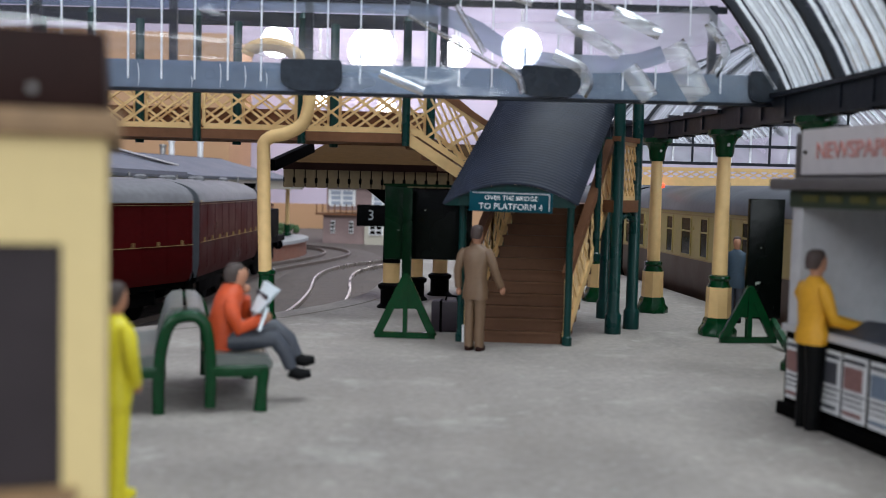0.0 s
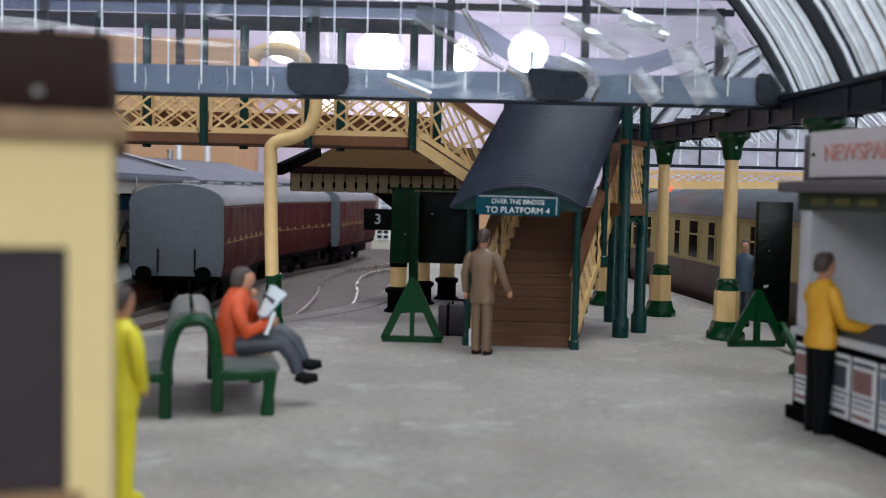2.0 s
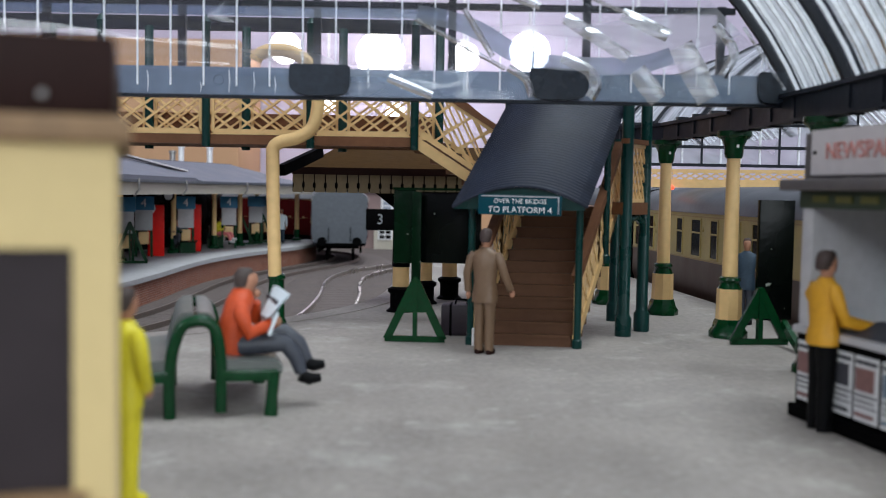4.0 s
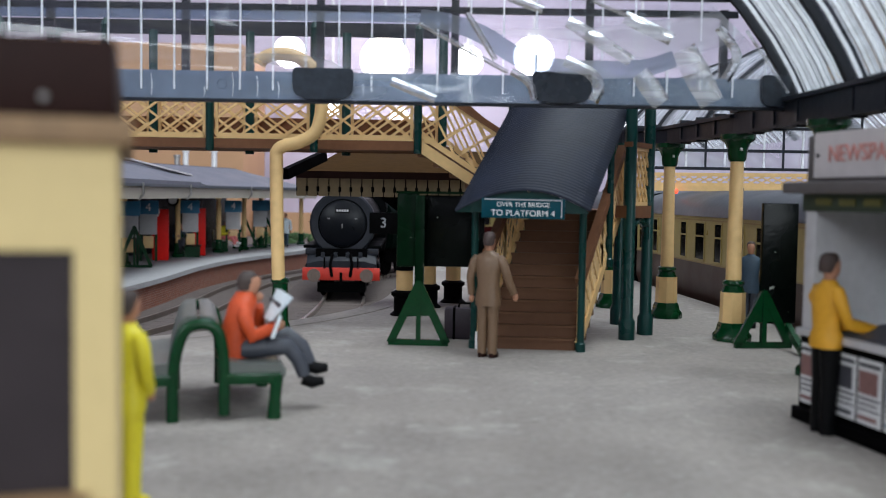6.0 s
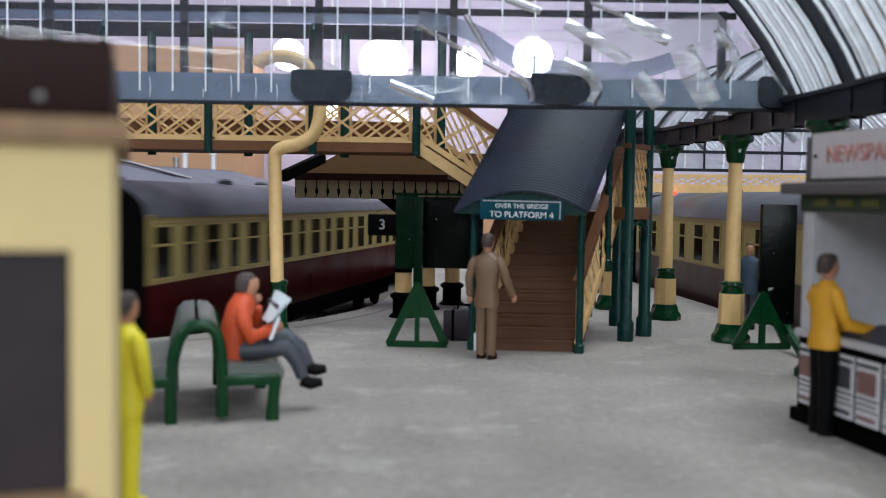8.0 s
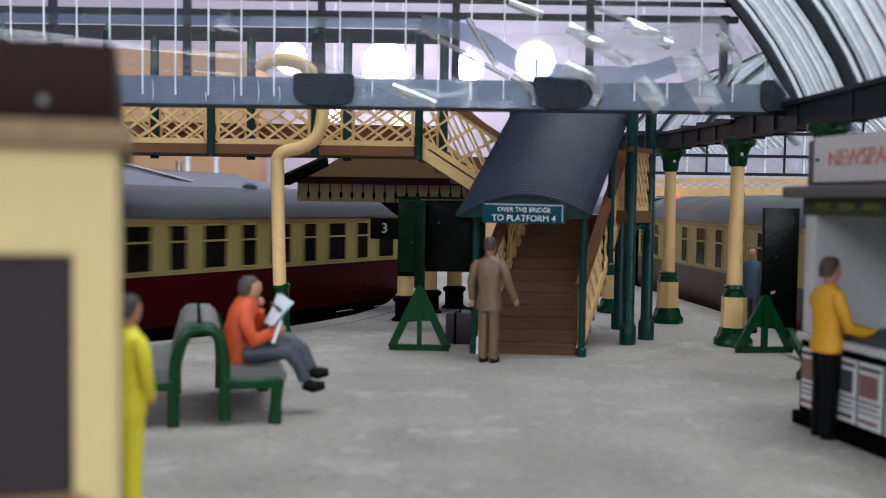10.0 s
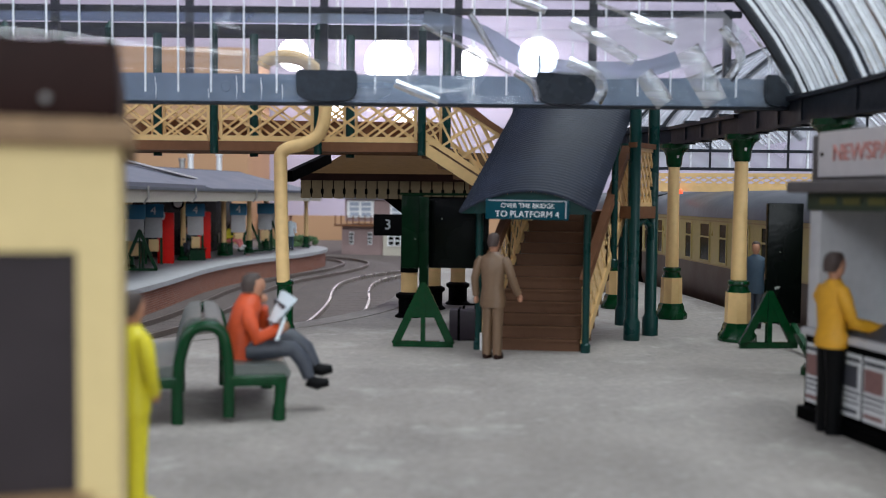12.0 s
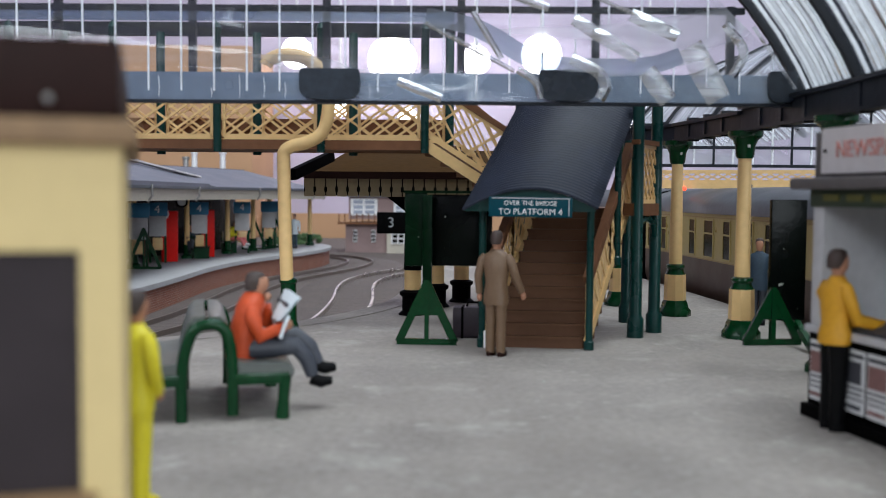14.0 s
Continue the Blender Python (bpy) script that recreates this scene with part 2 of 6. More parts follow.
TAN = material("figure_tan_suit", (0.16, 0.096, 0.055), 0.4, 0, 0.12, 5, 0.25)
ORANGE = material("figure_orange_jacket", (0.52, 0.064, 0.012), 0.55, 0, 0.15, 6, 0.3)
TROUSER = material("figure_blue_grey", (0.045, 0.05, 0.066), 0.5, 0, 0.25, 6, 0.3)
MUSTARD = material("figure_mustard_coat", (0.62, 0.30, 0.012), 0.55, 0, 0.1, 5, 0.2)
YELLOW = material("figure_bright_yellow", (0.68, 0.58, 0.018), 0.5, 0, 0.1, 5, 0.2)
SHOE = material("figure_black_shoe", (0.0035, 0.0035, 0.004), 0.45, 0, 0.2, 5, 0.1, 0.1)
PINK = material("figure_pink", (0.75, 0.2, 0.2), 0.5, 0, 0.15, 5, 0.2)
BLUE_CLOTH = material("figure_blue", (0.035, 0.065, 0.10), 0.6, 0, 0.2, 5, 0.2)
CASE = material("suitcase_plum", (0.030, 0.02, 0.03), 0.5, 0, 0.2, 4, 0.2)
NEWS = material("newspaper", (0.70, 0.78, 0.83), 0.6, 0, 0.1, 6, 0.2)
GIRDER = material("girder_blue_grey", (0.011, 0.014, 0.021), 0.45, 0, 0.3, 2, 0.2, 0.22)
GUSSET = material("gusset_black", (0.020, 0.027, 0.038), 0.3, 0, 0.5, 2, 0.4, 0.3)
PLATE = material("beam_plate_grey", (0.175, 0.23, 0.31), 0.22, 0.3, 0.25, 1, 0.25)
MULLION = material("pale_glazing_bar", (0.82, 0.85, 0.90), 0.3, 0, 0.2, 3, 0.1)
GLASS = clear_plastic("clear_glazing", (0.95, 0.96, 0.98), 1.7, 0.5, 0.05, 0.58, (0, radians(-34), 0), (0.42, 1, 2.6))
# streaky white material for the strips that imitate bright reflections
GLINT_STRIP = clear_plastic("glint_strip_glazing", (0.96, 0.97, 1.0), 10.0, 0.12, 0.12, 0.8, (0, radians(-38), 0), (0.35, 1, 8.0), 0.35, 0.26)
AISLE_GLASS = clear_plastic("aisle_glazing", (0.90, 0.93, 0.97), 0.6, 0.2, 0.40, 1.0, (0, 0, 0), (0.02, 3.4, 0.02), 0.0)
AISLE_END = clear_plastic("aisle_end_glazing", (0.95, 0.96, 0.98), 1.0, 0.4, 0.15, 1.0, (0, radians(25), 0), (0.4, 1, 0.9), 0.9)
VAULT_GLASS = clear_plastic("vault_glazing", (0.58, 0.64, 0.72), 0.9, 0.25, 0.05, 0.62, (0, 0, 0), (0.05, 2.2, 0.05), 0.5)
# dark tint that draws the awning's reflection in the sheet
STRIP = clear_plastic("smoky_strip", (0.30, 0.36, 0.45), 0.8, 0.3, 0.25, 0.55)
PALE_STRIP = clear_plastic("pale_blue_strip", (0.42, 0.52, 0.62), 0.8, 0.3, 0.3, 0.5)
WALL = material("room_lilac_wall", (0.51, 0.452, 0.568), 0.8, 0, 0.05, 0.05, 0.0)
WALL_TAN = material("room_tan_wall", (0.50, 0.29, 0.16), 0.8, 0, 0.08, 0.05, 0.0)
CEIL = material("room_ceiling", (0.80, 0.78, 0.80), 0.9, 0, 0.04, 0.05, 0.0)
LAMP = glow("lamp_glass", (1.0, 0.97, 0.98), 7.0)
TAIL_RED = glow("tail_lamp_red", (1.0, 0.05, 0.02), 3.0)
BRIGHT_STEEL = material("bright_vent_steel", (0.75, 0.75, 0.76), 0.35, 0.2, 0.1, 4, 0.1)
VALANCE_PALE = material("valance_pale_cream", (0.42, 0.39, 0.32), 0.6, 0, 0.15, 3, 0.2)
VALANCE = material("valance_dull_cream", (0.20, 0.15, 0.08), 0.6, 0, 0.2, 3, 0.2)
AWNING_BROWN = material("awning_brown", (0.052, 0.028, 0.011), 0.95, 0, 0.2, 2, 0.3, 0.03)
STONE = material("signal_box_stone", (0.50, 0.46, 0.38), 0.8, 0, 0.12, 2, 0.3)
BOX_BRICK = material("signal_box_brick", (0.30, 0.21, 0.20), 0.8, 0, 0.2, 5, 0.3)
BLUE_PLATE = material("enamel_blue", (0.02, 0.17, 0.32), 0.4, 0, 0.15, 3, 0.05)
FOLIAGE = material("clump_green", (0.05, 0.10, 0.035), 0.8, 0, 0.4, 8, 0.5)

# ---- building blocks ----


def box(bm, x0, x1, y0, y1, z0, z1, m=None, bev=0.0):
    r = bmesh.ops.create_cube(bm, size=1)
    vs = r["verts"]
    t = Matrix.Translation(((x0 + x1) / 2, (y0 + y1) / 2, (z0 + z1) / 2)) @ Matrix.Diagonal((abs(x1 - x0), abs(y1 - y0), abs(z1 - z0), 1))
    bmesh.ops.transform(bm, matrix=t, verts=vs)
    if bev:
        es = list({e for v in vs for e in v.link_edges})
        vs = bmesh.ops.bevel(bm, geom=es + vs, offset=bev, segments=2, affect="EDGES", profile=0.6)["verts"]
    if m is not None:
        bmesh.ops.transform(bm, matrix=m, verts=[v for v in vs if v.is_valid])
    return bm


def bar(bm, a, b, w, h, bev=0.0):
    """A square bar from a to b, w across and h high."""
    a, b = Vector(a), Vector(b)
    d = b - a
    up = Vector((0, 0, 1)) if abs(d.normalized().z) < 0.95 else Vector((0, 1, 0))
    x = d.normalized()
    y = up.cross(x).normalized()
    z = x.cross(y)
    m = Matrix((x, y, z)).transposed().to_4x4()
    m.translation = (a + b) / 2
    return box(bm, -d.length / 2, d.length / 2, -w / 2, w / 2, -h / 2, h / 2, m, bev)


def loft(bm, rings, n=14, cap=True):
    """Closed skin through rings of points."""
    made = [[bm.verts.new(p) for p in ring] for ring in rings]
    k = len(made[0])
    for a, b in zip(made, made[1:]):
        for i in range(k):
            bm.faces.new((a[i], a[(i + 1) % k], b[(i + 1) % k], b[i]))
    if cap:
        bm.faces.new(made[0][::-1])
        bm.faces.new(made[-1])
    return bm


def ovals(bm, rows, n=14):
    """rows: (x, y, z, rx, ry): level ovals one above another."""
    return loft(bm, [[(x + rx * math.cos(2 * math.pi * i / n), y + ry * math.sin(2 * math.pi * i / n), z) for i in range(n)] for x, y, z, rx, ry in rows])


def turned(bm, rows, x=0, y=0, n=20):
    return ovals(bm, [(x, y, z, r, r) for r, z in rows], n)


def tube(bm, pts, radii, n=10):
    pts = [Vector(p) for p in pts]
    if not isinstance(radii, (list, tuple)):
        radii = [radii] * len(pts)
    rings = []
    side = None
    for i, p in enumerate(pts):
        d = (pts[min(i + 1, len(pts) - 1)] - pts[max(i - 1, 0)]).normalized()
        if side is None:
            side = d.orthogonal().normalized()
        side = (side - d * side.dot(d)).normalized()
        other = d.cross(side)
        rings.append([p + radii[i] * (math.cos(2 * math.pi * k / n) * side + math.sin(2 * math.pi * k / n) * other) for k in range(n)])
    return loft(bm, rings)


def ball(bm, c, r, u=12, v=8):
    rx, ry, rz = r if isinstance(r, (list, tuple)) else (r, r, r)
    vs = bmesh.ops.create_uvsphere(bm, u_segments=u, v_segments=v, radius=1)["verts"]
    bmesh.ops.transform(bm, matrix=Matrix.Translation(c) @ Matrix.Diagonal((rx, ry, rz, 1)), verts=vs)
    return bm


def slab(bm, poly, z0, z1):
    """A plate with the plan poly."""
    lo, hi = [bm.verts.new((x, y, z0)) for x, y in poly], [bm.verts.new((x, y, z1)) for x, y in poly]
    k = len(poly)
    bm.faces.new(hi)
    bm.faces.new(lo[::-1])
    for i in range(k):
        bm.faces.new((lo[i], lo[(i + 1) % k], hi[(i + 1) % k], hi[i]))
    return bm


def mesh_of(name, pieces, base=(0, 0, 0), smooth=40):
    """One mesh, scaled to the model, from (bmesh, material) pieces."""
    me = bpy.data.meshes.new(name)
    whole = bmesh.new()
    for i, (bm, m) in enumerate(pieces):
        me.materials.append(m)
        bmesh.ops.recalc_face_normals(bm, faces=bm.faces[:])
        for f in bm.faces:
            f.material_index = i
        tmp = bpy.data.meshes.new("tmp")
        bm.to_mesh(tmp)
        bm.free()
        whole.from_mesh(tmp)
        bpy.data.meshes.remove(tmp)
    bmesh.ops.translate(whole, verts=whole.verts[:], vec=-Vector(base))
    bmesh.ops.scale(whole, verts=whole.verts[:], vec=(S, S, S))
    for f in whole.faces:
        f.smooth = True
    for e in whole.edges:
        if len(e.link_faces) == 2 and e.calc_face_angle(0) > radians(smooth):
            e.smooth = False
    whole.to_mesh(me)
    whole.free()
    return me


def part(name, bm, mat, parent, label="", base=(0, 0, 0)):
    ob = new(name, mesh_of(name, [(bm, mat)], base))
    ob.parent = parent
    if label:
        tagged(ob, label)
    return ob


def place(x, y, z, rz=0, rx=0, ry=0):
    return pose(x * S, y * S, z * S, rx, ry, rz)


def thing(name, m, label, category, group="", kind=""):
    ob = new(name)
    ob.empty_display_size = 0.01
    ob.matrix_world = m
    return tagged(ob, label, category, group, kind)


def solid(name, pieces, m, label, category="", group="", kind="", smooth=40):
    """A thing or piece of the setting in one mesh."""
    ob = new(name, mesh_of(name, pieces, smooth=smooth))
    ob.matrix_world = m
    return tagged(ob, label, category, group, kind)


def lettering(name, text, size, mat, parent, m, depth=0.012):
    """Raised letters in the built-in font, standing upright in the plane x, z."""
    cu = bpy.data.curves.new(name, "FONT")
    cu.body, cu.size, cu.extrude, cu.align_x, cu.align_y = text, size * S, depth * S, "CENTER", "CENTER"
    cu.resolution_u = 3
    tmp = bpy.data.objects.new(name, cu)
    scene.collection.objects.link(tmp)
    me = bpy.data.meshes.new_from_object(tmp.evaluated_get(bpy.context.evaluated_depsgraph_get()))
    bpy.data.objects.remove(tmp)
    me.materials.append(mat)
    ob = new(name, me)
    ob.parent = parent
    ob.matrix_local = m
    return ob


def curve_points(pts, step=0.5):
    """A smooth line through pts, in even steps."""
    p = [Vector(q) for q in pts]
    p = [2 * p[0] - p[1]] + p + [2 * p[-1] - p[-2]]
    fine = []
    for i in range(1, len(p) - 2):
        a, b, c, d = p[i - 1:i + 3]
        for k in range(24):
            t = k / 24
            fine.append(0.5 * (2 * b + (c - a) * t + (2 * a - 5 * b + 4 * c - d) * t * t + (3 * b - a - 3 * c + d) * t ** 3))
    fine.append(p[-2])
    out, left = [fine[0]], step
    for a, b in zip(fine, fine[1:]):
        while (b - a).length >= left:
            a = a + (b - a).normalized() * left
            out.append(a)
            left = step
        left -= (b - a).length
    return out


class Line:
    """A track's centre line: at(s) is the place s metres along."""

    def __init__(self, pts):
        self.p = curve_points(pts, 0.25)

    def at(self, s):
        i = min(max(s / 0.25, 0), len(self.p) - 1.001)
        k = int(i)
        return self.p[k].lerp(self.p[k + 1], i - k)

    def near_y(self, y, x_max=9):
        """How far along the line passes the depth y."""
        return min((abs(q.y - y), i * 0.25) for i, q in enumerate(self.p) if q.x < x_max)[1]

    def offset(self, d, s0=0, s1=1e9, step=2):
        out = []
        for i in range(0, len(self.p) - 1, step):
            if s0 <= i * 0.25 <= s1:
                t = (self.p[i + 1] - self.p[i]).normalized()
                out.append(self.p[i] + Vector((t.y, -t.x)) * d)
        return out


RAIL_Z = -1.15
RAIL_4_Z = -1.3
GROUND_Z = -1.75
# both run from behind the camera's left, past the platforms, to the far right
LINE_3 = Line([(-95, -6), (-60, -1), (-36, 4), (-20, 9), (-12, 13), (-9, 15.2), (-6.6, 17.6), (-4.8, 20.3), (-3.7, 23), (-3.15, 26), (-3.0, 29), (-3.1, 33), (-3.4, 37.2), (-3.3, 40.8), (-2.35, 44.4), (-0.1, 48.2), (4.0, 52), (9.5, 56), (17, 59.6), (31, 62), (60, 62), (105, 62)])
LINE_4 = Line([(-95, -2), (-60, 3), (-36, 9.5), (-22, 14), (-14.5, 17.5), (-11.1, 20.3), (-9.2, 23), (-8.15, 25.7), (-7.6, 29), (-7.45, 33), (-7.45, 38), (-7.0, 42), (-6.1, 45.5), (-5.2, 48.8), (-4.7, 52), (-4.9, 55.3), (-6.5, 58.4), (-10.2, 60.8), (-17, 61.8), (-30, 62), (-60, 62), (-110, 62)])
# the right-hand track runs along the other side of the platform
LINE_1 = Line([(9.2, -8), (8.6, 2), (8.25, 12), (7.9, 18), (7.5, 24), (6.9, 30), (5.9, 37), (4.6, 44), (3.2, 50)])

# ---- the room round the layout ----


def room():
    bm = bmesh.new()
    slab(bm, [(-150, -120), (150, -120), (150, 100), (-150, 100)], GROUND_Z - 3, GROUND_Z)
    solid("ground", [(bm, BALLAST)], place(0, 0, 0), "grey-brown ballasted baseboard of the model railway", "ground", kind="structure")
    for name, ext in (("wall_north", (-150, 150, 100, 103)), ("wall_south", (-150, 150, -123, -120)), ("wall_east", (150, 153, -120, 100)), ("wall_west", (-153, -150, -120, 100))):
        bm = bmesh.new()
        box(bm, ext[0], ext[1], ext[2], ext[3], GROUND_Z - 3, 140)
        solid(name, [(bm, WALL)], place(0, 0, 0), "plain pale lilac painted wall of the room", "wall", kind="structure")
    bm = bmesh.new()
    box(bm, -153, 153, -123, 103, 140, 143)
    solid("ceiling", [(bm, CEIL)], place(0, 0, 0), "plain off-white ceiling of the room", "ceiling", kind="structure")
    bm = bmesh.new()
    box(bm, -70, -17.2, 88, 99, GROUND_Z, 15.3, bev=0.4)
    solid("cupboard", [(bm, WALL_TAN)], place(0, 0, 0), "tall tan wooden cupboard standing behind the layout", "cupboard")
    bm = bmesh.new()
    box(bm, -17, 40, 92, 93, GROUND_Z, 0.5)
    solid("backdrop", [(bm, WALL_TAN)], place(0, 0, 0), "low tan backboard along the edge of the layout", "backdrop", kind="structure")
    for x, z, r in ((-5.3, 15.0, 2.3), (-14.3, 15.6, 1.5), (2.6, 15.0, 1.4), (8.8, 15.6, 1.9), (-10.2, 10.6, 0.9), (-3.8, 9.6, 0.9), (19, 12, 1.6)):
        bm = bmesh.new()
        ball(bm, (0, 0, 0), r, 20, 12)
        cap = bmesh.new()
        turned(cap, [(r * 0.35, r * 0.9), (r * 0.35, r * 1.15), (0.12, r * 1.2), (0.12, 140 - z)], n=10)
        solid("globe_lamp", [(bm, LAMP), (cap, WHITE)], place(x, 95, z), "lit white globe lamp hanging from the ceiling", "lamp", "globe lamps")


room()


def track(line, s0, s1, label, top=RAIL_Z):
    t = thing("railway_track", place(0, 0, 0), label, "railway track", kind="structure")
    for d in (-0.66, 0.66):
        bm = bmesh.new()
        pts = line.offset(d, s0, s1, 3)
        rings = []
        for i, p in enumerate(pts):
            q = (pts[min(i + 1, len(pts) - 1)] - pts[max(i - 1, 0)]).normalized()
            nrm = Vector((q.y, -q.x))
            rings.append([(*(p + nrm * a), z) for a, z in ((-0.035, top - 0.14), (0.035, top - 0.14), (0.04, top), (-0.04, top))])
        loft(bm, rings)
        part("rail", bm, RAIL if top == RAIL_Z else RAIL_DULL, t)
    bm = bmesh.new()
    loft(bm, [[(*a, GROUND_Z - 0.05), (*b, GROUND_Z - 0.05), (*c, top - 0.148), (*d, top - 0.148)] for a, b, c, d in zip(*(line.offset(k, s0, s1, 3) for k in (-2.7, 2.7, 2.1, -2.1)))])
    part("ballast_bed", bm, BALLAST, t)
    bm = bmesh.new()
    i = int(s0 / 0.25)
    while i < min(int(s1 / 0.25), len(line.p) - 2):
        p, q = line.p[i], line.p[i + 1]
        ang = math.atan2(q.y - p.y, q.x - p.x)
        box(bm, -0.12, 0.12, -1.15, 1.15, 0, 0.126, Matrix.Translation((p.x, p.y, top - 0.27)) @ Matrix.Rotation(ang, 4, "Z"))
        i += 3
    ob = part("sleepers", bm, SLEEPER, t)
    tagged(ob, "dark sleepers in brown ballast", kind="stuff")


track(LINE_3, 60, 180, "curved nickel-silver rails on dark sleepers beside the platform")
track(LINE_4, 60, 185, "curved nickel-silver rails on dark sleepers beside the far platform", RAIL_4_Z)
track(LINE_1, 8, 60, "straight rails under the standing train")


def platform_near():
    left = [Vector(p) for p in ((-40, 1.2), (-24, 5.2), (-13, 9.6), (-8.0, 12.6), (-4.6, 15.45), (-3.3, 16.8), (-2.3, 18.25), (-1.55, 19.9), (-1.12, 21.8), (-0.95, 25), (-1.0, 30), (-1.0, 37), (-0.6, 41), (0.4, 45))]
    right = [LINE_1.at(s) - Vector((1.62, 0)) for s in range(45, -1, -5)]
    left_fine = curve_points(left, 0.6)
    poly = [(p.x, p.y) for p in left_fine] + [(p.x, p.y) for p in right] + [(6.5, -30), (-40, -30)]
    bm = bmesh.new()
    slab(bm, poly, GROUND_Z - 0.1, 0)
    plat = solid("pavement", [(bm, CONCRETE)], place(0, 0, 0), "grey card platform with worn mottled surface", "platform", kind="structure", smooth=20)
    bm = bmesh.new()
    rings = []
    for i, p in enumerate(left_fine[:-1]):
        q = (left_fine[i + 1] - p).normalized()
        nrm = Vector((q.y, -q.x))
        rings.append([(*(p + nrm * a), z) for a, z in ((-0.06, -0.14), (0.45, -0.14), (0.45, 0.012), (-0.06, 0.012))])
    loft(bm, rings)
    part("coping", bm, CONCRETE, plat, "edge slabs")


platform_near()


def flat_brick():
    """Brick paper: fine courses on a plain wall."""
    m = BRICK.copy()
    m.name = "brick_wall"
    n, l = m.node_tree.nodes, m.node_tree.links
    tex = n.new("ShaderNodeTexBrick")
    tex.inputs["Scale"].default_value = 76.0
    tex.inputs["Color1"].default_value = (0.30, 0.105, 0.06, 1)
    tex.inputs["Color2"].default_value = (0.22, 0.075, 0.045, 1)
    tex.inputs["Mortar"].default_value = (0.33, 0.22, 0.17, 1)
    tex.inputs["Mortar Size"].default_value = 0.008
    tex.inputs["Brick Width"].default_value, tex.inputs["Row Height"].default_value = 0.23, 0.075
    tc = n.new("ShaderNodeTexCoord")
    sep, com = n.new("ShaderNodeSeparateXYZ"), n.new("ShaderNodeCombineXYZ")
    l.new(tc.outputs["Object"], sep.inputs[0])
    l.new(sep.outputs["Y"], com.inputs["X"])
    l.new(sep.outputs["Z"], com.inputs["Y"])
    l.new(com.outputs[0], tex.inputs["Vector"])
    l.new(tex.outputs["Color"], n["Principled BSDF"].inputs["Base Color"])
    return m


BRICK_WALL = flat_brick()
P4_Z = -0.55
P4_S0, P4_S1 = LINE_4.near_y(18), LINE_4.near_y(57.5)


def strip(line, d0, d1, z0, z1, s0, s1, mat, name, parent, label="", z0b=None, z1b=None, step=3):
    """A long piece beside a track, between the offsets d0 and d1; z0b and z1b are its heights at d1."""
    a, b = line.offset(d0, s0, s1, step), line.offset(d1, s0, s1, step)
    z0b, z1b = z0 if z0b is None else z0b, z1 if z1b is None else z1b
    bm = bmesh.new()
    loft(bm, [[(*p, z0), (*q, z0b), (*q, z1b), (*p, z1)] for p, q in zip(a, b)])
    return part(name, bm, mat, parent, label)


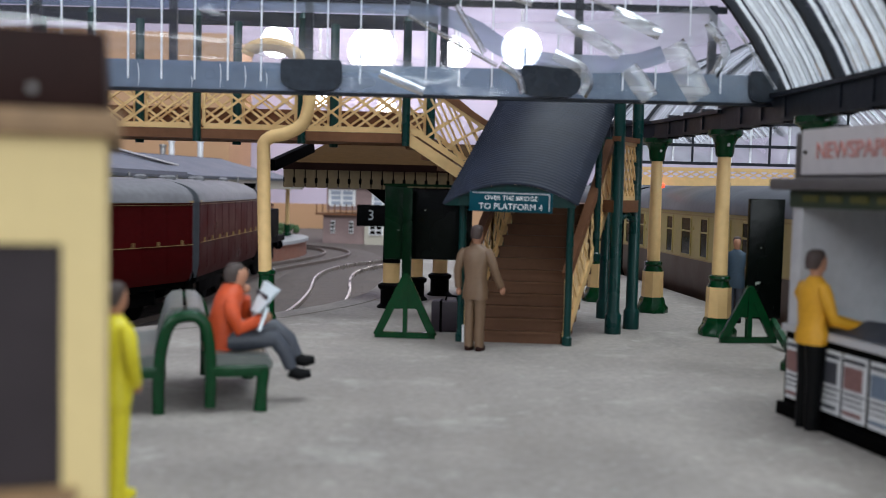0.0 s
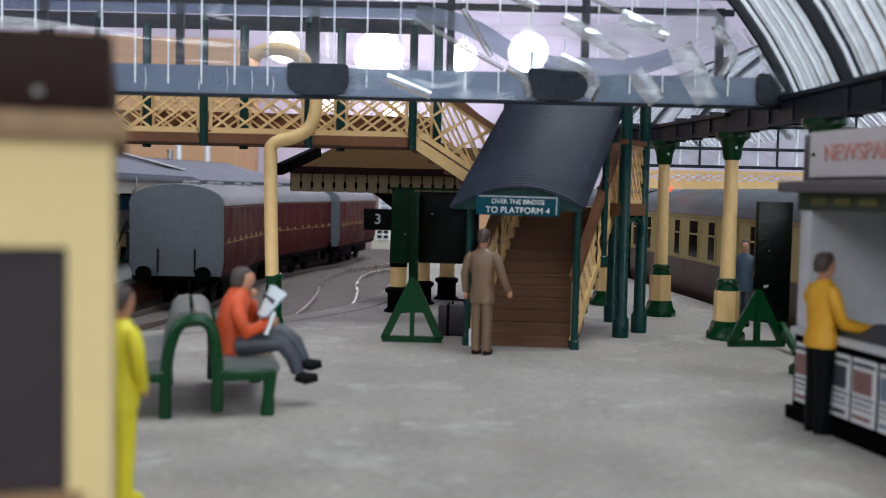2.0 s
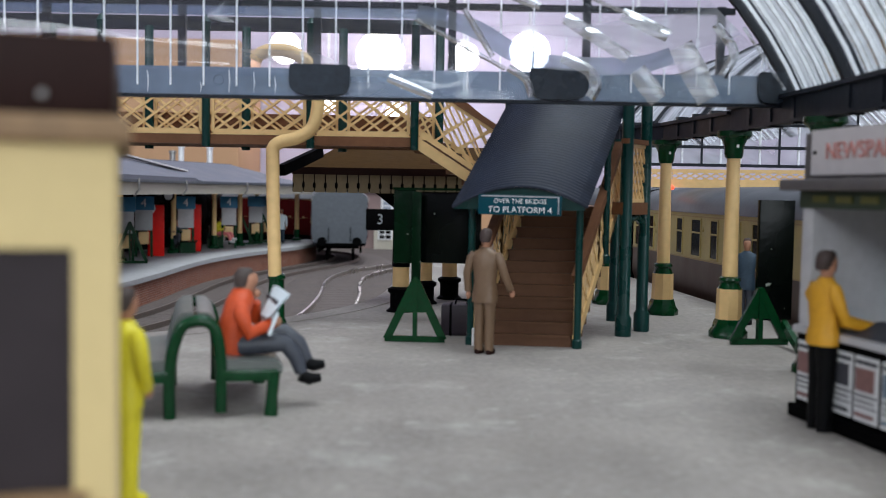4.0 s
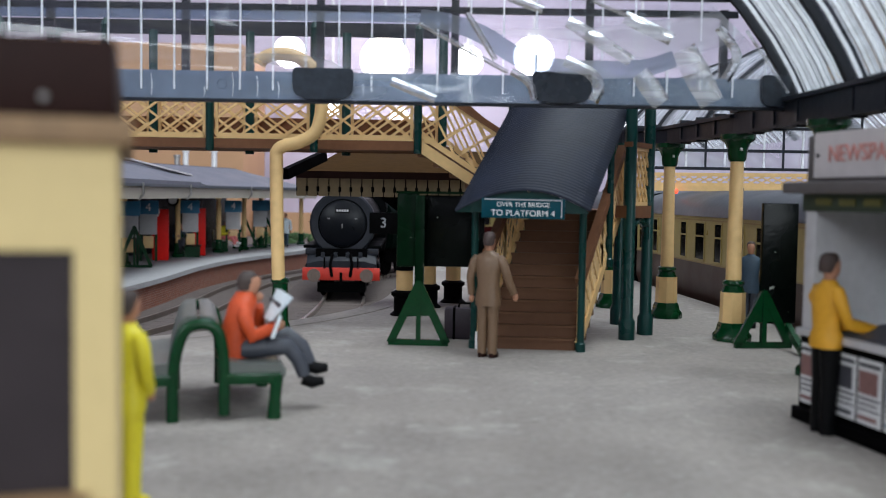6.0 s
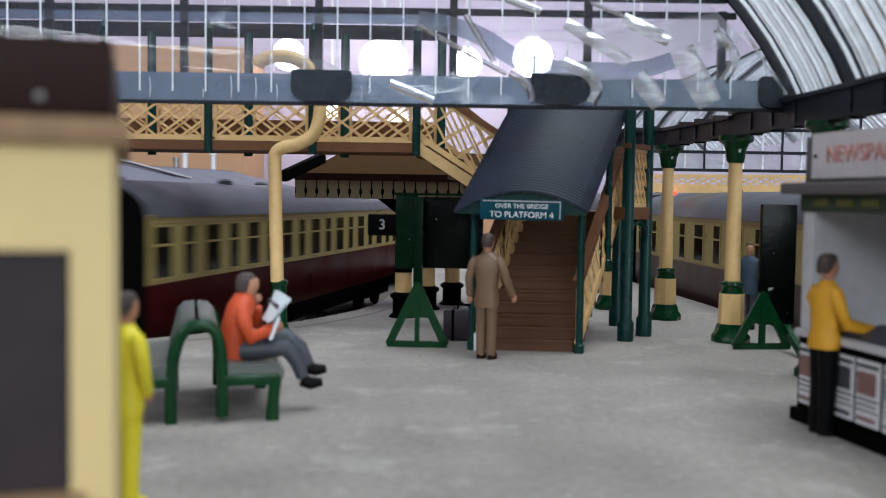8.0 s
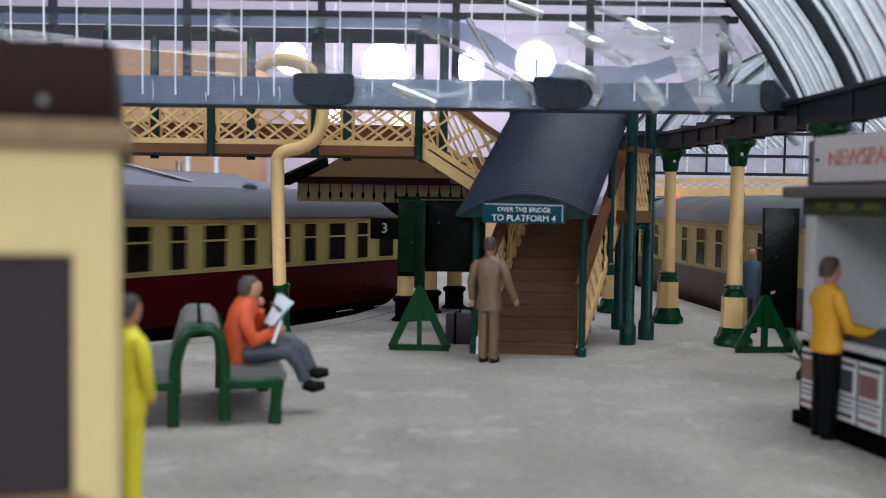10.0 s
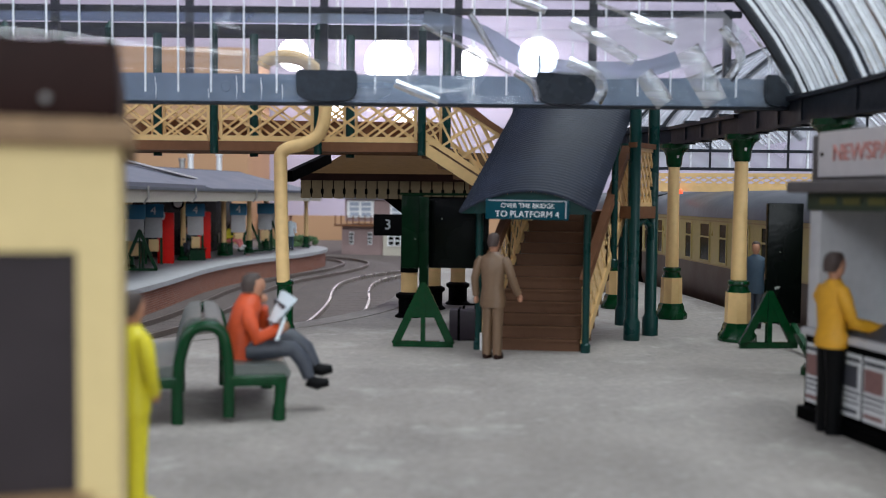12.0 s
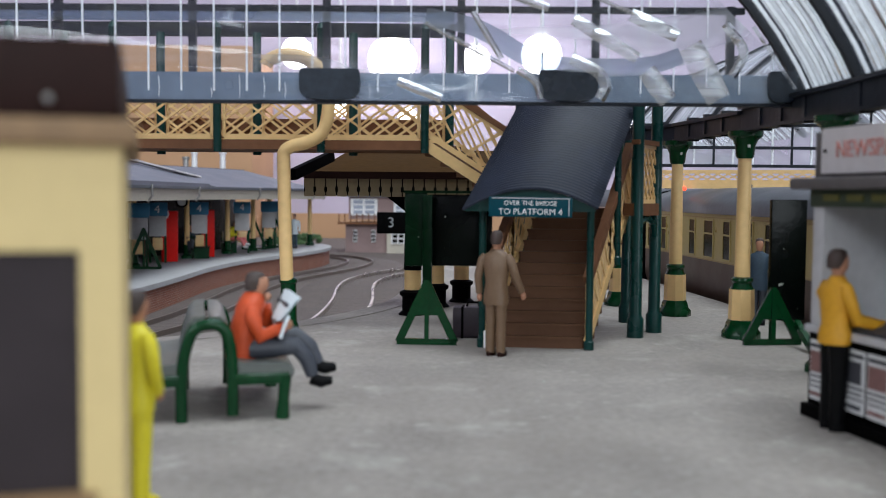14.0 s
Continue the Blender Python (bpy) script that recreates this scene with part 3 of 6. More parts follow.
def platform_far():
    t = thing("platform_4", place(0, 0, 0), "far platform with brick face and pale coping", "platform", kind="structure")
    strip(LINE_4, -1.68, -12, GROUND_Z - 0.1, P4_Z - 0.02, P4_S0, P4_S1, BRICK_WALL, "brick_face", t, "red-brown brick platform face")
    strip(LINE_4, -1.58, -2.5, P4_Z - 0.15, P4_Z + 0.012, P4_S0, P4_S1 + 0.15, COPING, "coping", t, "pale grey edge slabs")
    strip(LINE_4, -2.45, -11.9, P4_Z - 0.1, P4_Z, P4_S0, P4_S1 - 0.1, COPING, "paving", t)
    r = thing("platform_canopy", place(0, 0, P4_Z), "long slate-grey canopy roof with cream valance over the far platform", "canopy")

    def piece(d0, d1, z0, z1, s0, s1, mat, name, label="", z0b=None, z1b=None, step=3):
        ob = strip(LINE_4, d0, d1, z0, z1, s0, s1, mat, name, r, label, z0b, z1b, step)
        ob.data.transform(Matrix.Translation((0, 0, -P4_Z * S)))
        return ob

    e0, e1 = LINE_4.near_y(19), LINE_4.near_y(57)
    step_a, step_b = LINE_4.near_y(39.5), LINE_4.near_y(50)
    for k, (s0, s1) in enumerate(((e0, step_a), (step_a, step_b), (step_b, e1))):
        up = (0.50, 0.14, 0.0)[k]
        piece(-1.95, -5.6, 2.46, 2.52 + up * 0.3, s0, s1, SLATE, "roof", "blue-grey slate roof", 3.32, 3.36 + up)
        piece(-5.6, -9.4, 3.3, 3.36 + up, s0, s1, SLATE, "roof", "blue-grey slate roof", 2.46, 2.52)
    piece(-1.98, -2.08, 2.04, 2.48, e0, e1, VALANCE_PALE, "valance", "dull cream valance board")
    piece(-1.88, -1.98, 2.44, 2.53, e0, e1, END_GREY, "gutter")
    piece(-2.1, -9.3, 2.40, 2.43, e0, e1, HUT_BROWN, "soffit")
    piece(-6.6, -6.9, P4_Z, 2.40, e0, e1 - 4, BOARD_DARK, "back_wall", "dark panelled rear wall")
    # the sloping flashing where the tall roof steps down, and the ridge tiles
    for s0, d0, d1, z0, z1 in ((step_a, -2.6, -5.6, 2.86, 3.9), (step_a - 4.5, -4.2, -5.6, 3.36, 3.9)):
        a, b = LINE_4.offset(d0, s0, s0 + 0.25, 1)[0], LINE_4.offset(d1, s0 - 5.5, s0 - 5.2, 1)[0]
        bm = bmesh.new()
        bar(bm, (a.x, a.y, z0 + 0.08 - P4_Z), (b.x, b.y, z1 + 0.08 - P4_Z), 0.35, 0.06)
        part("flashing", bm, STALL_FASCIA, r, "pale lead flashing")
    piece(-5.5, -5.7, 3.7, 3.92, e0, step_a, SLATE, "ridge")
    piece(-5.5, -5.7, 3.36, 3.50, step_a, step_b, SLATE, "ridge")
    for y in (23, 28, 33.5, 37.6, 42.2, 45.7, 48.3, 51.0, 56.2):
        s = LINE_4.near_y(y)
        p = LINE_4.offset(-2.6 if y > 55 else -4.4, s, s + 0.25, 1)[0]
        bm = bmesh.new()
        turned(bm, [(0.12, 0.6), (0.11, 2.5), (0.2, 2.62), (0.24, 2.75), (0.24, 2.96)], p.x, p.y, 12)
        c = part("column", bm, CREAM, r)
        bm = bmesh.new()
        turned(bm, [(0.26, 0), (0.26, 0.12), (0.17, 0.18), (0.17, 0.62)], p.x, p.y, 12)
        part("column_foot", bm, GREEN, c)
    for y in (31.5, 37.5, 44, 50.5, 55):
        s = LINE_4.near_y(y)
        a = LINE_4.offset(-1.86, s, s + 0.25, 1)[0]
        bm = bmesh.new()
        tube(bm, [(a.x, a.y, 2.56 - P4_Z), (a.x, a.y, 2.2 - P4_Z), (a.x - 0.15, a.y, 2.0 - P4_Z)], 0.04, 8)
        part("rainwater_pipe", bm, STEEL, r)
    for x, y, h in ((-13.05, 58.0, 4.7), (-14.7, 58.0, 4.7), (-15.2, 58.0, 4.4)):
        bm = bmesh.new()
        turned(bm, [(0.17, P4_Z), (0.17, h - 0.15), (0.22, h - 0.13), (0.22, h), (0.1, h + 0.01)], x, y, 12)
        ob = part("vent_pipe", bm, BRIGHT_STEEL if h > 4.5 else STEEL, r, "bright metal vent pipe")
        ob.data.transform(Matrix.Translation((0, 0, -P4_Z * S)))


platform_far()


def poster_board(m, digit=True):
    t = thing("departure_board", m, "grey platform board with blue header on green legs", "notice board", "far platform boards")
    bm = bmesh.new()
    box(bm, -0.34, 0.34, -0.05, 0.05, 1.08, 1.95, bev=0.02)
    part("panel", bm, STALL_GREY, t)
    bm = bmesh.new()
    box(bm, -0.4, 0.4, -0.08, 0.06, 1.9, 2.45, bev=0.02)
    h = part("header", bm, BLUE_PLATE, t, "blue enamel header")
    if digit:
        lettering("numeral", "4", 0.45, WHITE, h, pose(0, -0.09 * S, 2.17 * S, 90))
    bm = bmesh.new()
    box(bm, -0.2, 0.2, -0.05, 0.03, 0.52, 1.02, bev=0.02)
    part("leaflet_box", bm, CREAM, t)
    for x in (-0.3, 0.3):
        bm = bmesh.new()
        box(bm, x - 0.05, x + 0.05, -0.04, 0.04, 0, 1.12)
        part("leg", bm, GREEN, t)
    return t


def a_frame(bm, w, h, t=0.07, head=True):
    """An A-shaped stand in the plane x, z."""
    bar(bm, (-w / 2, 0, 0.04), (0, 0, h), t, 0.12)
    bar(bm, (w / 2, 0, 0.04), (0, 0, h), t, 0.12)
    bar(bm, (-w / 2 - 0.03, 0, 0.05), (w / 2 + 0.03, 0, 0.05), t, 0.09)
    bar(bm, (0, 0, 0.05), (0, 0, h + 0.05), t, 0.11)
    f = 0.48
    if not head:
        return bm
    loft(bm, [[(-w / 2 * (1 - f), y, h * f), (w / 2 * (1 - f), y, h * f), (0, y, h)] for y in (-t * 0.3, t * 0.3)])
    return bm


def far_furniture():
    for px, y, digit in ((-11.75, 40.4, True), (-10.8, 43.4, True), (-9.75, 47.4, True), (-9.2, 51.4, False), (-8.95, 53.6, False), (-11.6, 37.4, False)):
        poster_board(place(px, y, P4_Z, 14), digit)
    for x, y, w in ((-11.48, 41.2, 0.66), (-10.7, 44.6, 0.56)):
        t = thing("red_kiosk", place(x, y, P4_Z, 14), "narrow red painted box standing on the far platform", "kiosk", "red kiosks")
        bm = bmesh.new()
        box(bm, -w / 2, w / 2, -0.3, 0.3, 0, 2.1, bev=0.04)
        part("body", bm, DOOR_RED, t)
        bm = bmesh.new()
        turned(bm, [(0.02, -0.0), (0.24, 0.0), (0.24, 0.06), (0.02, 0.06)], n=16)
        ob = part("dial", bm, WHITE, t, "round white dial")
        ob.matrix_local = pose(-0.25 * S, -0.31 * S, 1.98 * S, 90)
    for x, y in ((-11.25, 36.9), (-9.75, 50.4), (-9.05, 52.6)):
        bm = bmesh.new()
        a_frame(bm, 1.2, 1.5, 0.06, False)
        solid("trestle_stand", [(bm, GREEN)], place(x, y, P4_Z, 10), "dark green A-frame stand on the far platform", "stand", "green stands")
    for x, y in ((-10.75, 43.9), (-10.5, 48.0)):
        t = thing("slatted_bench", place(x, y, P4_Z, 100), "dark green slatted seat on the far platform", "bench", "far seats")
        for i in range(4):
            bm = bmesh.new()
            box(bm, -0.8, 0.8, -0.3 + i * 0.15, -0.18 + i * 0.15, 0.45, 0.5)
            part("slat", bm, BOARD_GREEN, t)
        bm = bmesh.new()
        box(bm, -0.8, 0.8, 0.3, 0.35, 0.55, 1.0)
        part("backrest", bm, BOARD_GREEN, t)
        for x2 in (-0.7, 0.7):
            bm = bmesh.new()
            box(bm, x2 - 0.05, x2 + 0.05, -0.3, 0.35, 0, 0.45)
            part("leg", bm, GREEN, t)


far_furniture()


def hanging_clock(x, y, z, label):
    t = thing("platform_clock", place(x, y, z, 14), label, "clock", "platform clocks")
    bm = bmesh.new()
    turned(bm, [(0.02, -0.09), (0.25, -0.09), (0.25, 0.09), (0.02, 0.09)], n=20)
    ob = part("case", bm, BLACK, t)
    ob.matrix_local = pose(0, 0, 0, 90)
    bm = bmesh.new()
    turned(bm, [(0.02, 0.09), (0.17, 0.09), (0.17, 0.11), (0.02, 0.11)], n=20)
    ob = part("dial", bm, WHITE, t, "round white dial")
    ob.matrix_local = pose(0, 0, 0, 90)
    bm = bmesh.new()
    bar(bm, (0, 0, 0.2), (0, 0, 2.43 - z), 0.08, 0.08)
    part("hanger", bm, BLACK, t)


hanging_clock(-11.05, 41.5, 1.93, "black hanging platform clock with white dial under the canopy")


def signal_box():
    t = thing("signal_box", place(-4.2, 71, GROUND_Z, -8), "two-storey signal box of brick and pale stone with white windows", "signal box")
    bm = bmesh.new()
    box(bm, -2.6, 0.4, -2, 2, 0, 2.9)
    part("brick_base", bm, BOX_BRICK, t)
    bm = bmesh.new()
    box(bm, 0.4, 5.0, -2.3, 2, 0, 3.2)
    part("stone_base", bm, STONE, t, "pale stone lower wall")
    bm = bmesh.new()
    box(bm, -2.4, 4.8, -1.9, 1.9, 3.2, 5.4)
    part("upper_wall", bm, BOX_BRICK, t)
    bm = bmesh.new()
    box(bm, -3.0, 0.6, -2.7, -1.9, 2.75, 2.95)
    part("balcony", bm, TRIM_BROWN, t)
    for i in range(9):
        bm = bmesh.new()
        box(bm, -2.95 + i * 0.42, -2.88 + i * 0.42, -2.68, -2.6, 2.95, 3.8)
        part("baluster", bm, TRIM_BROWN, t)
    for x, z, w, h, y in ((-1.9, 1.0, 0.3, 1.2, -2.02), (-0.6, 1.0, 0.3, 1.2, -2.02), (1.2, 0.9, 1.0, 1.5, -2.32), (3.6, 0.9, 1.0, 1.5, -2.32), (-1.3, 3.6, 1.9, 1.6, -1.92), (1.6, 3.6, 1.6, 1.6, -1.92), (3.6, 3.6, 1.6, 1.6, -1.92)):
        bm = bmesh.new()
        box(bm, x - w / 2, x + w / 2, y - 0.06, y + 0.04, z, z + h)
        wn = part("window", bm, WHITE, t, "white framed window")
        for i in range(2):
            for j in range(3):
                bm = bmesh.new()
                cx, cz = x + (i - 0.5) * w * 0.44, z + h * (0.19 + 0.31 * j)
                box(bm, cx - w * 0.17, cx + w * 0.17, y - 0.09, y - 0.05, cz - h * 0.11, cz + h * 0.11)
                part("pane", bm, PANE if z < 3 else REFLECTION_PANE, wn)
    bm = bmesh.new()
    loft(bm, [[(x, -2.4, 5.4), (x, 2.4, 5.4), (x, 0, 7.0)] for x in (-2.9, 5.3)])
    part("roof", bm, SLATE, t)
    t.scale = (1, 1, 0.72)
    rng = random.Random(4)
    for x, y, r in ((-10.4, 66.5, 0.9), (-9.3, 67.5, 0.7), (-11.7, 68, 1.0)):
        bm = bmesh.new()
        for _ in range(60):
            a, h, q = rng.uniform(0, 6.28), rng.uniform(0.1, 1.3), rng.uniform(0, r)
            vs = bmesh.ops.create_icosphere(bm, subdivisions=1, radius=rng.uniform(0.12, 0.26))["verts"]
            bmesh.ops.translate(bm, verts=vs, vec=(q * math.cos(a), q * math.sin(a), h))
        solid("bush", [(bm, FOLIAGE)], place(x, y, GROUND_Z), "green clump of scenic foliage by the track", "bush", "bushes")


signal_box()

# ---- footbridge ----


def lattice(bm, a, b, h, pitch=0.43, t=0.05, span=3):
    """A railing panel: flat top and bottom rails from a to b, h high, with crossing bars that start every pitch and run over span pitches."""
    a, b = Vector(a), Vector(b)
    flat = Vector((b.x - a.x, b.y - a.y, 0)).length
    n = max(2, round(flat / pitch))
    bar(bm, a, b, t, 0.09)
    bar(bm, a + Vector((0, 0, h)), b + Vector((0, 0, h)), t, 0.09)
    for q in (a, b):
        bar(bm, q, q + Vector((0, 0, h)), t, 0.05)
    for k in range(-span, n):
        f0, f1 = max(k, 0), min(k + span, n)
        if f1 - f0 < 0.5:
            continue
        z0, z1 = (f0 - k) / span * h, (f1 - k) / span * h
        for lo, hi, d in ((z0, z1, 0.3), (h - z0, h - z1, -0.3)):
            bar(bm, a.lerp(b, f0 / n) + Vector((0, d * t, lo)), a.lerp(b, f1 / n) + Vector((0, d * t, hi)), t * 0.6, 0.038)
    return bm


def footbridge():
    base = (1.4, 15.0, 0)
    t = thing("footbridge", place(*base), "cream and brown lattice footbridge with teal posts and covered stair", "footbridge")

    def p(name, bm, mat, parent=None, label=""):
        if parent is None:
            return part(name, bm, mat, t, label, base)
        return part(name, bm, mat, parent, label, base)

    # the lower flight climbs away from the platform edge, bearing right
    run, rise, n = 1.95, 2.1, 12
    ux, uy = 0.47, 0.883
    bl, br = Vector((0.66, 14.98)), Vector((2.07, 14.86))
    for i in range(n):
        f0, f1 = run * i / n, run * (i + 1) / n + 0.04
        a, b, c, d = (bl + Vector((ux, uy)) * f0, br + Vector((ux, uy)) * f0, br + Vector((ux, uy)) * f1, bl + Vector((ux, uy)) * f1)
        bm = bmesh.new()
        slab(bm, [tuple(a), tuple(b), tuple(c), tuple(d)], max(0, rise * i / n - 0.25) if i else 0, rise * (i + 1) / n - 0.035)
        st = p("step", bm, BROWN)
        nose = Vector((-0.02, -0.035))
        bm = bmesh.new()
        slab(bm, [tuple(a + nose), tuple(b + nose), tuple(c), tuple(d)], rise * (i + 1) / n - 0.035, rise * (i + 1) / n)
        p("tread", bm, BROWN, st)
    top = Vector((ux * run, uy * run, rise))
    for side, e in (("left", bl + Vector((-0.06, 0))), ("right", br + Vector((0.06, 0)))):
        a = Vector((e.x, e.y, 0.02))
        mid = a + top * 0.5
        for q0, q1 in ((a, mid), (mid, a + top)):
            bm = bmesh.new()
            lattice(bm, q0 + Vector((0, 0, 0.12)), q1 + Vector((0, 0, 0.12)), 0.78, 0.16, 0.05, 2)
            p("lattice_panel", bm, CREAM, None, "cream diamond lattice railing")
        bm = bmesh.new()
        bar(bm, a + Vector((0, 0, 1.02)), a + top + Vector((0, 0, 1.02)), 0.13, 0.12)
        p("handrail", bm, TRIM_BROWN, None, "flat brown handrail")
        bm = bmesh.new()
        bar(bm, a + Vector((0, 0, 0.07)), a + top + Vector((0, 0, 0.07)), 0.07, 0.13)
        p("stringer", bm, CREAM)
        bm = bmesh.new()
        box(bm, e.x - 0.02, e.x + 0.02, e.y - 0.1, e.y + 0.02, 0, 0.26)
        p("stringer_end", bm, WHITE, None, "white painted stair end")
    for x, y, h, z0 in ((0.56, 14.98, 2.12, 0), (2.15, 14.76, 2.2, 0), (1.18, 16.2, 3.2, 1.2), (2.74, 15.9, 3.1, 1.2)):
        bm = bmesh.new()
        turned(bm, [(0.075, z0), (0.075, z0 + 0.12), (0.055, z0 + 0.14), (0.055, h)], x, y, 12)
        p("canopy_post", bm, TEAL)
    # the landing on its four posts
    bm = bmesh.new()
    slab(bm, [(1.3, 16.8), (2.9, 16.6), (3.1, 16.15), (3.55, 16.75), (3.25, 18.2), (1.3, 18.4)], 2.0, 2.1)
    p("landing", bm, TRIM_BROWN)
    bm = bmesh.new()
    bar(bm, (3.06, 16.1, 2.08), (3.58, 16.8, 2.08), 0.12, 0.2)
    bar(bm, (2.8, 16.5, 2.08), (3.08, 16.1, 2.08), 0.12, 0.2)
    p("landing_edge", bm, TRIM_BROWN)
    for x, y, h in ((3.1, 16.14, 3.95), (3.53, 16.77, 3.95), (3.3, 18.1, 3.3), (1.35, 18.3, 4.0)):
        bm = bmesh.new()
        turned(bm, [(0.135, 0), (0.135, 0.3), (0.115, 0.33), (0.1, 0.36), (0.095, h)], x, y, 16)
        p("post", bm, TEAL)
    bm = bmesh.new()
    lattice(bm, (3.16, 16.2, 2.2), (3.5, 16.72, 2.2), 0.92, 0.16, 0.05, 3)
    p("lattice_panel", bm, CREAM, None, "cream diamond lattice railing")
    bm = bmesh.new()
    bar(bm, (3.04, 16.06, 3.17), (3.58, 16.84, 3.17), 0.14, 0.08)
    p("handrail", bm, TRIM_BROWN)
    bm = bmesh.new()
    tube(bm, [(3.12, 16.18, 1.55), (3.16, 16.25, 1.85), (3.32, 16.47, 1.95), (3.48, 16.68, 1.85), (3.52, 16.74, 1.55)], 0.06, 8)
    p("bracket", bm, TEAL)
    # the upper flight turns left, up to the span
    dirx, diry = -1.0, 0.0
    near, far = Vector((-0.37, 17.0)), Vector((-0.37 + 0.42, 17.0 + 1.35))
    z_end = 3.05
    for e, foot in ((near, Vector((1.25, 16.85))), (far, Vector((1.35, 18.3)))):
        bm = bmesh.new()
        a, b = Vector((foot.x, foot.y, 2.12)), Vector((e.x, e.y, z_end + 0.1))
        bar(bm, a, b, 0.08, 0.18)
        p("stringer", bm, CREAM)
        bm = bmesh.new()
        lattice(bm, a + Vector((0, 0, 0.2)), b + Vector((0, 0, 0.2)), 0.85, 0.3, 0.04, 2)
        p("lattice_panel", bm, CREAM, None, "cream diamond lattice railing")
        bm = bmesh.new()
        bar(bm, a + Vector((0, 0, 1.12)), b + Vector((0, 0, 1.12)), 0.12, 0.1)
        p("handrail", bm, TRIM_BROWN)
    for i in range(6):
        f0, f1 = i / 6, (i + 1) / 6
        q = [near.lerp(Vector((1.25, 16.85)), f0), near.lerp(Vector((1.25, 16.85)), f1), far.lerp(Vector((1.35, 18.3)), f1), far.lerp(Vector((1.35, 18.3)), f0)]
        bm = bmesh.new()
        z = z_end + 0.12 - i * (z_end - 2.0) / 6
        slab(bm, [tuple(v) for v in q], z - 0.22, z)
        p("step", bm, BROWN)
    # the span over the tracks
    length = 14.0
    e_near, e_far = near + Vector((dirx, diry)) * length, far + Vector((dirx, diry)) * length
    bm = bmesh.new()
    slab(bm, [tuple(near), tuple(e_near), tuple(e_far), tuple(far)], 3.06, 3.2)
    p("deck", bm, TRIM_BROWN)
    for a, b in ((near, e_near), (far, e_far)):
        bm = bmesh.new()
        bar(bm, (a.x, a.y, 3.13), (b.x, b.y, 3.13), 0.10, 0.16)
        p("girder", bm, TRIM_BROWN, None, "brown painted edge girder")
        bay = 1.76
        k = int(length / bay)
        for i in range(k + 1):
            q = a + Vector((dirx, diry)) * (bay * i)
            bm = bmesh.new()
            turned(bm, [(0.07, 3.0), (0.07, 5.05), (0.085, 5.08), (0.05, 5.14), (0.02, 5.2)] if a is near else [(0.08, 3.0), (0.08, 5.2), (0.07, 5.22)], q.x, q.y - 0.06, 12)
            p("post", bm, TEAL)
            if i < k:
                r = q + Vector((dirx, diry)) * bay
                u, v = q.lerp(r, 0.06), q.lerp(r, 0.94)
                bm = bmesh.new()
                lattice(bm, (u.x, u.y, 3.26), (v.x, v.y, 3.26), 0.86, 0.39, 0.05, 3)
                p("lattice_panel", bm, CREAM, None, "cream diamond lattice railing")
        bm = bmesh.new()
        bar(bm, (a.x, a.y, 4.2), (b.x, b.y, 4.2), 0.14, 0.08)
        p("handrail", bm, TRIM_BROWN)
    bm = bmesh.new()
    bar(bm, (far.x, far.y + 0.05, 3.42), (e_far.x, e_far.y + 0.05, 3.42), 0.05, 0.5)
    p("kick_board", bm, TRIM_BROWN, None, "brown board along the far side")
    bm = bmesh.new()
    bar(bm, (far.x + 0.1, far.y + 0.1, 5.3), (e_far.x, e_far.y + 0.1, 5.3), 0.09, 0.25)
    p("top_rail", bm, GIRDER, None, "dark rail along the far post tops")
    # the ribbed awning over the lower flight
    fl, fr = Vector((0.27, 14.62, 2.1)), Vector((2.18, 14.42, 2.13))
    climb = Vector((0.87, 1.9, 1.56)) * 1.22
    bm = bmesh.new()
    nl, nw = 288, 14
    sheets = []
    for thick in (0.0, -0.03):
        grid = []
        for i in range(nl + 1):
            row = []
            ripple = 0.004 * math.sin(2 * math.pi * i / nl * 48)
            for j in range(nw + 1):
                f = j / nw
                q = fl.lerp(fr, f) + climb * (i / nl)
                q.z += 0.30 * (1 - (2 * f - 1) ** 2) + ripple + thick
                q.y -= ripple * 0.6
                if j in (0, nw):
                    q.x += (1 if j else -1) * 9 * ripple
                row.append(bm.verts.new(q))
            grid.append(row)
        sheets.append(grid)
        for i in range(nl):
            for j in range(nw):
                bm.faces.new((grid[i][j], grid[i][j + 1], grid[i + 1][j + 1], grid[i + 1][j]))
    a, b = sheets
    for i in range(nl):
        for j in (0, nw):
            bm.faces.new((a[i][j], a[i + 1][j], b[i + 1][j], b[i][j]))
    for j in range(nw):
        for i in (0, nl):
            bm.faces.new((a[i][j], a[i][j + 1], b[i][j + 1], b[i][j]))
    p("awning", bm, SLATE_BLUE, None, "curved blue-grey corrugated awning")
    bm = bmesh.new()
    ring = [fl.lerp(fr, j / 12) + Vector((0, 0.06, 0.30 * (1 - (2 * j / 12 - 1) ** 2) - 0.03)) for j in range(13)]
    lo = [Vector((q.x, q.y, 2.06)) for q in ring]
    for d in (0, 0.05):
        vs = [bm.verts.new(q + Vector((0, d, 0))) for q in ring] + [bm.verts.new(q + Vector((0, d, 0))) for q in lo[::-1]]
        bm.faces.new(vs)
    p("tympanum", bm, TEAL)
    bm = bmesh.new()
    box(bm, -0.6, 0.6, -0.03, 0.03, -0.145, 0.145, bev=0.012)
    sign = part("sign", bm, SIGN_TEAL, t, "teal sign with white lettering")
    sign.matrix_local = place(1.22 - base[0], 14.37 - base[1], 2.13, -4, 0, 0.5)
    for z, x0, x1 in ((0.125, -0.56, 0.56), ):
        bm = bmesh.new()
        box(bm, x0, x1, -0.034, -0.026, z - 0.007, z + 0.007)
        box(bm, x1 - 0.014, x1, -0.034, -0.026, -0.12, z)
        part("border", bm, STALL_GREY, sign)
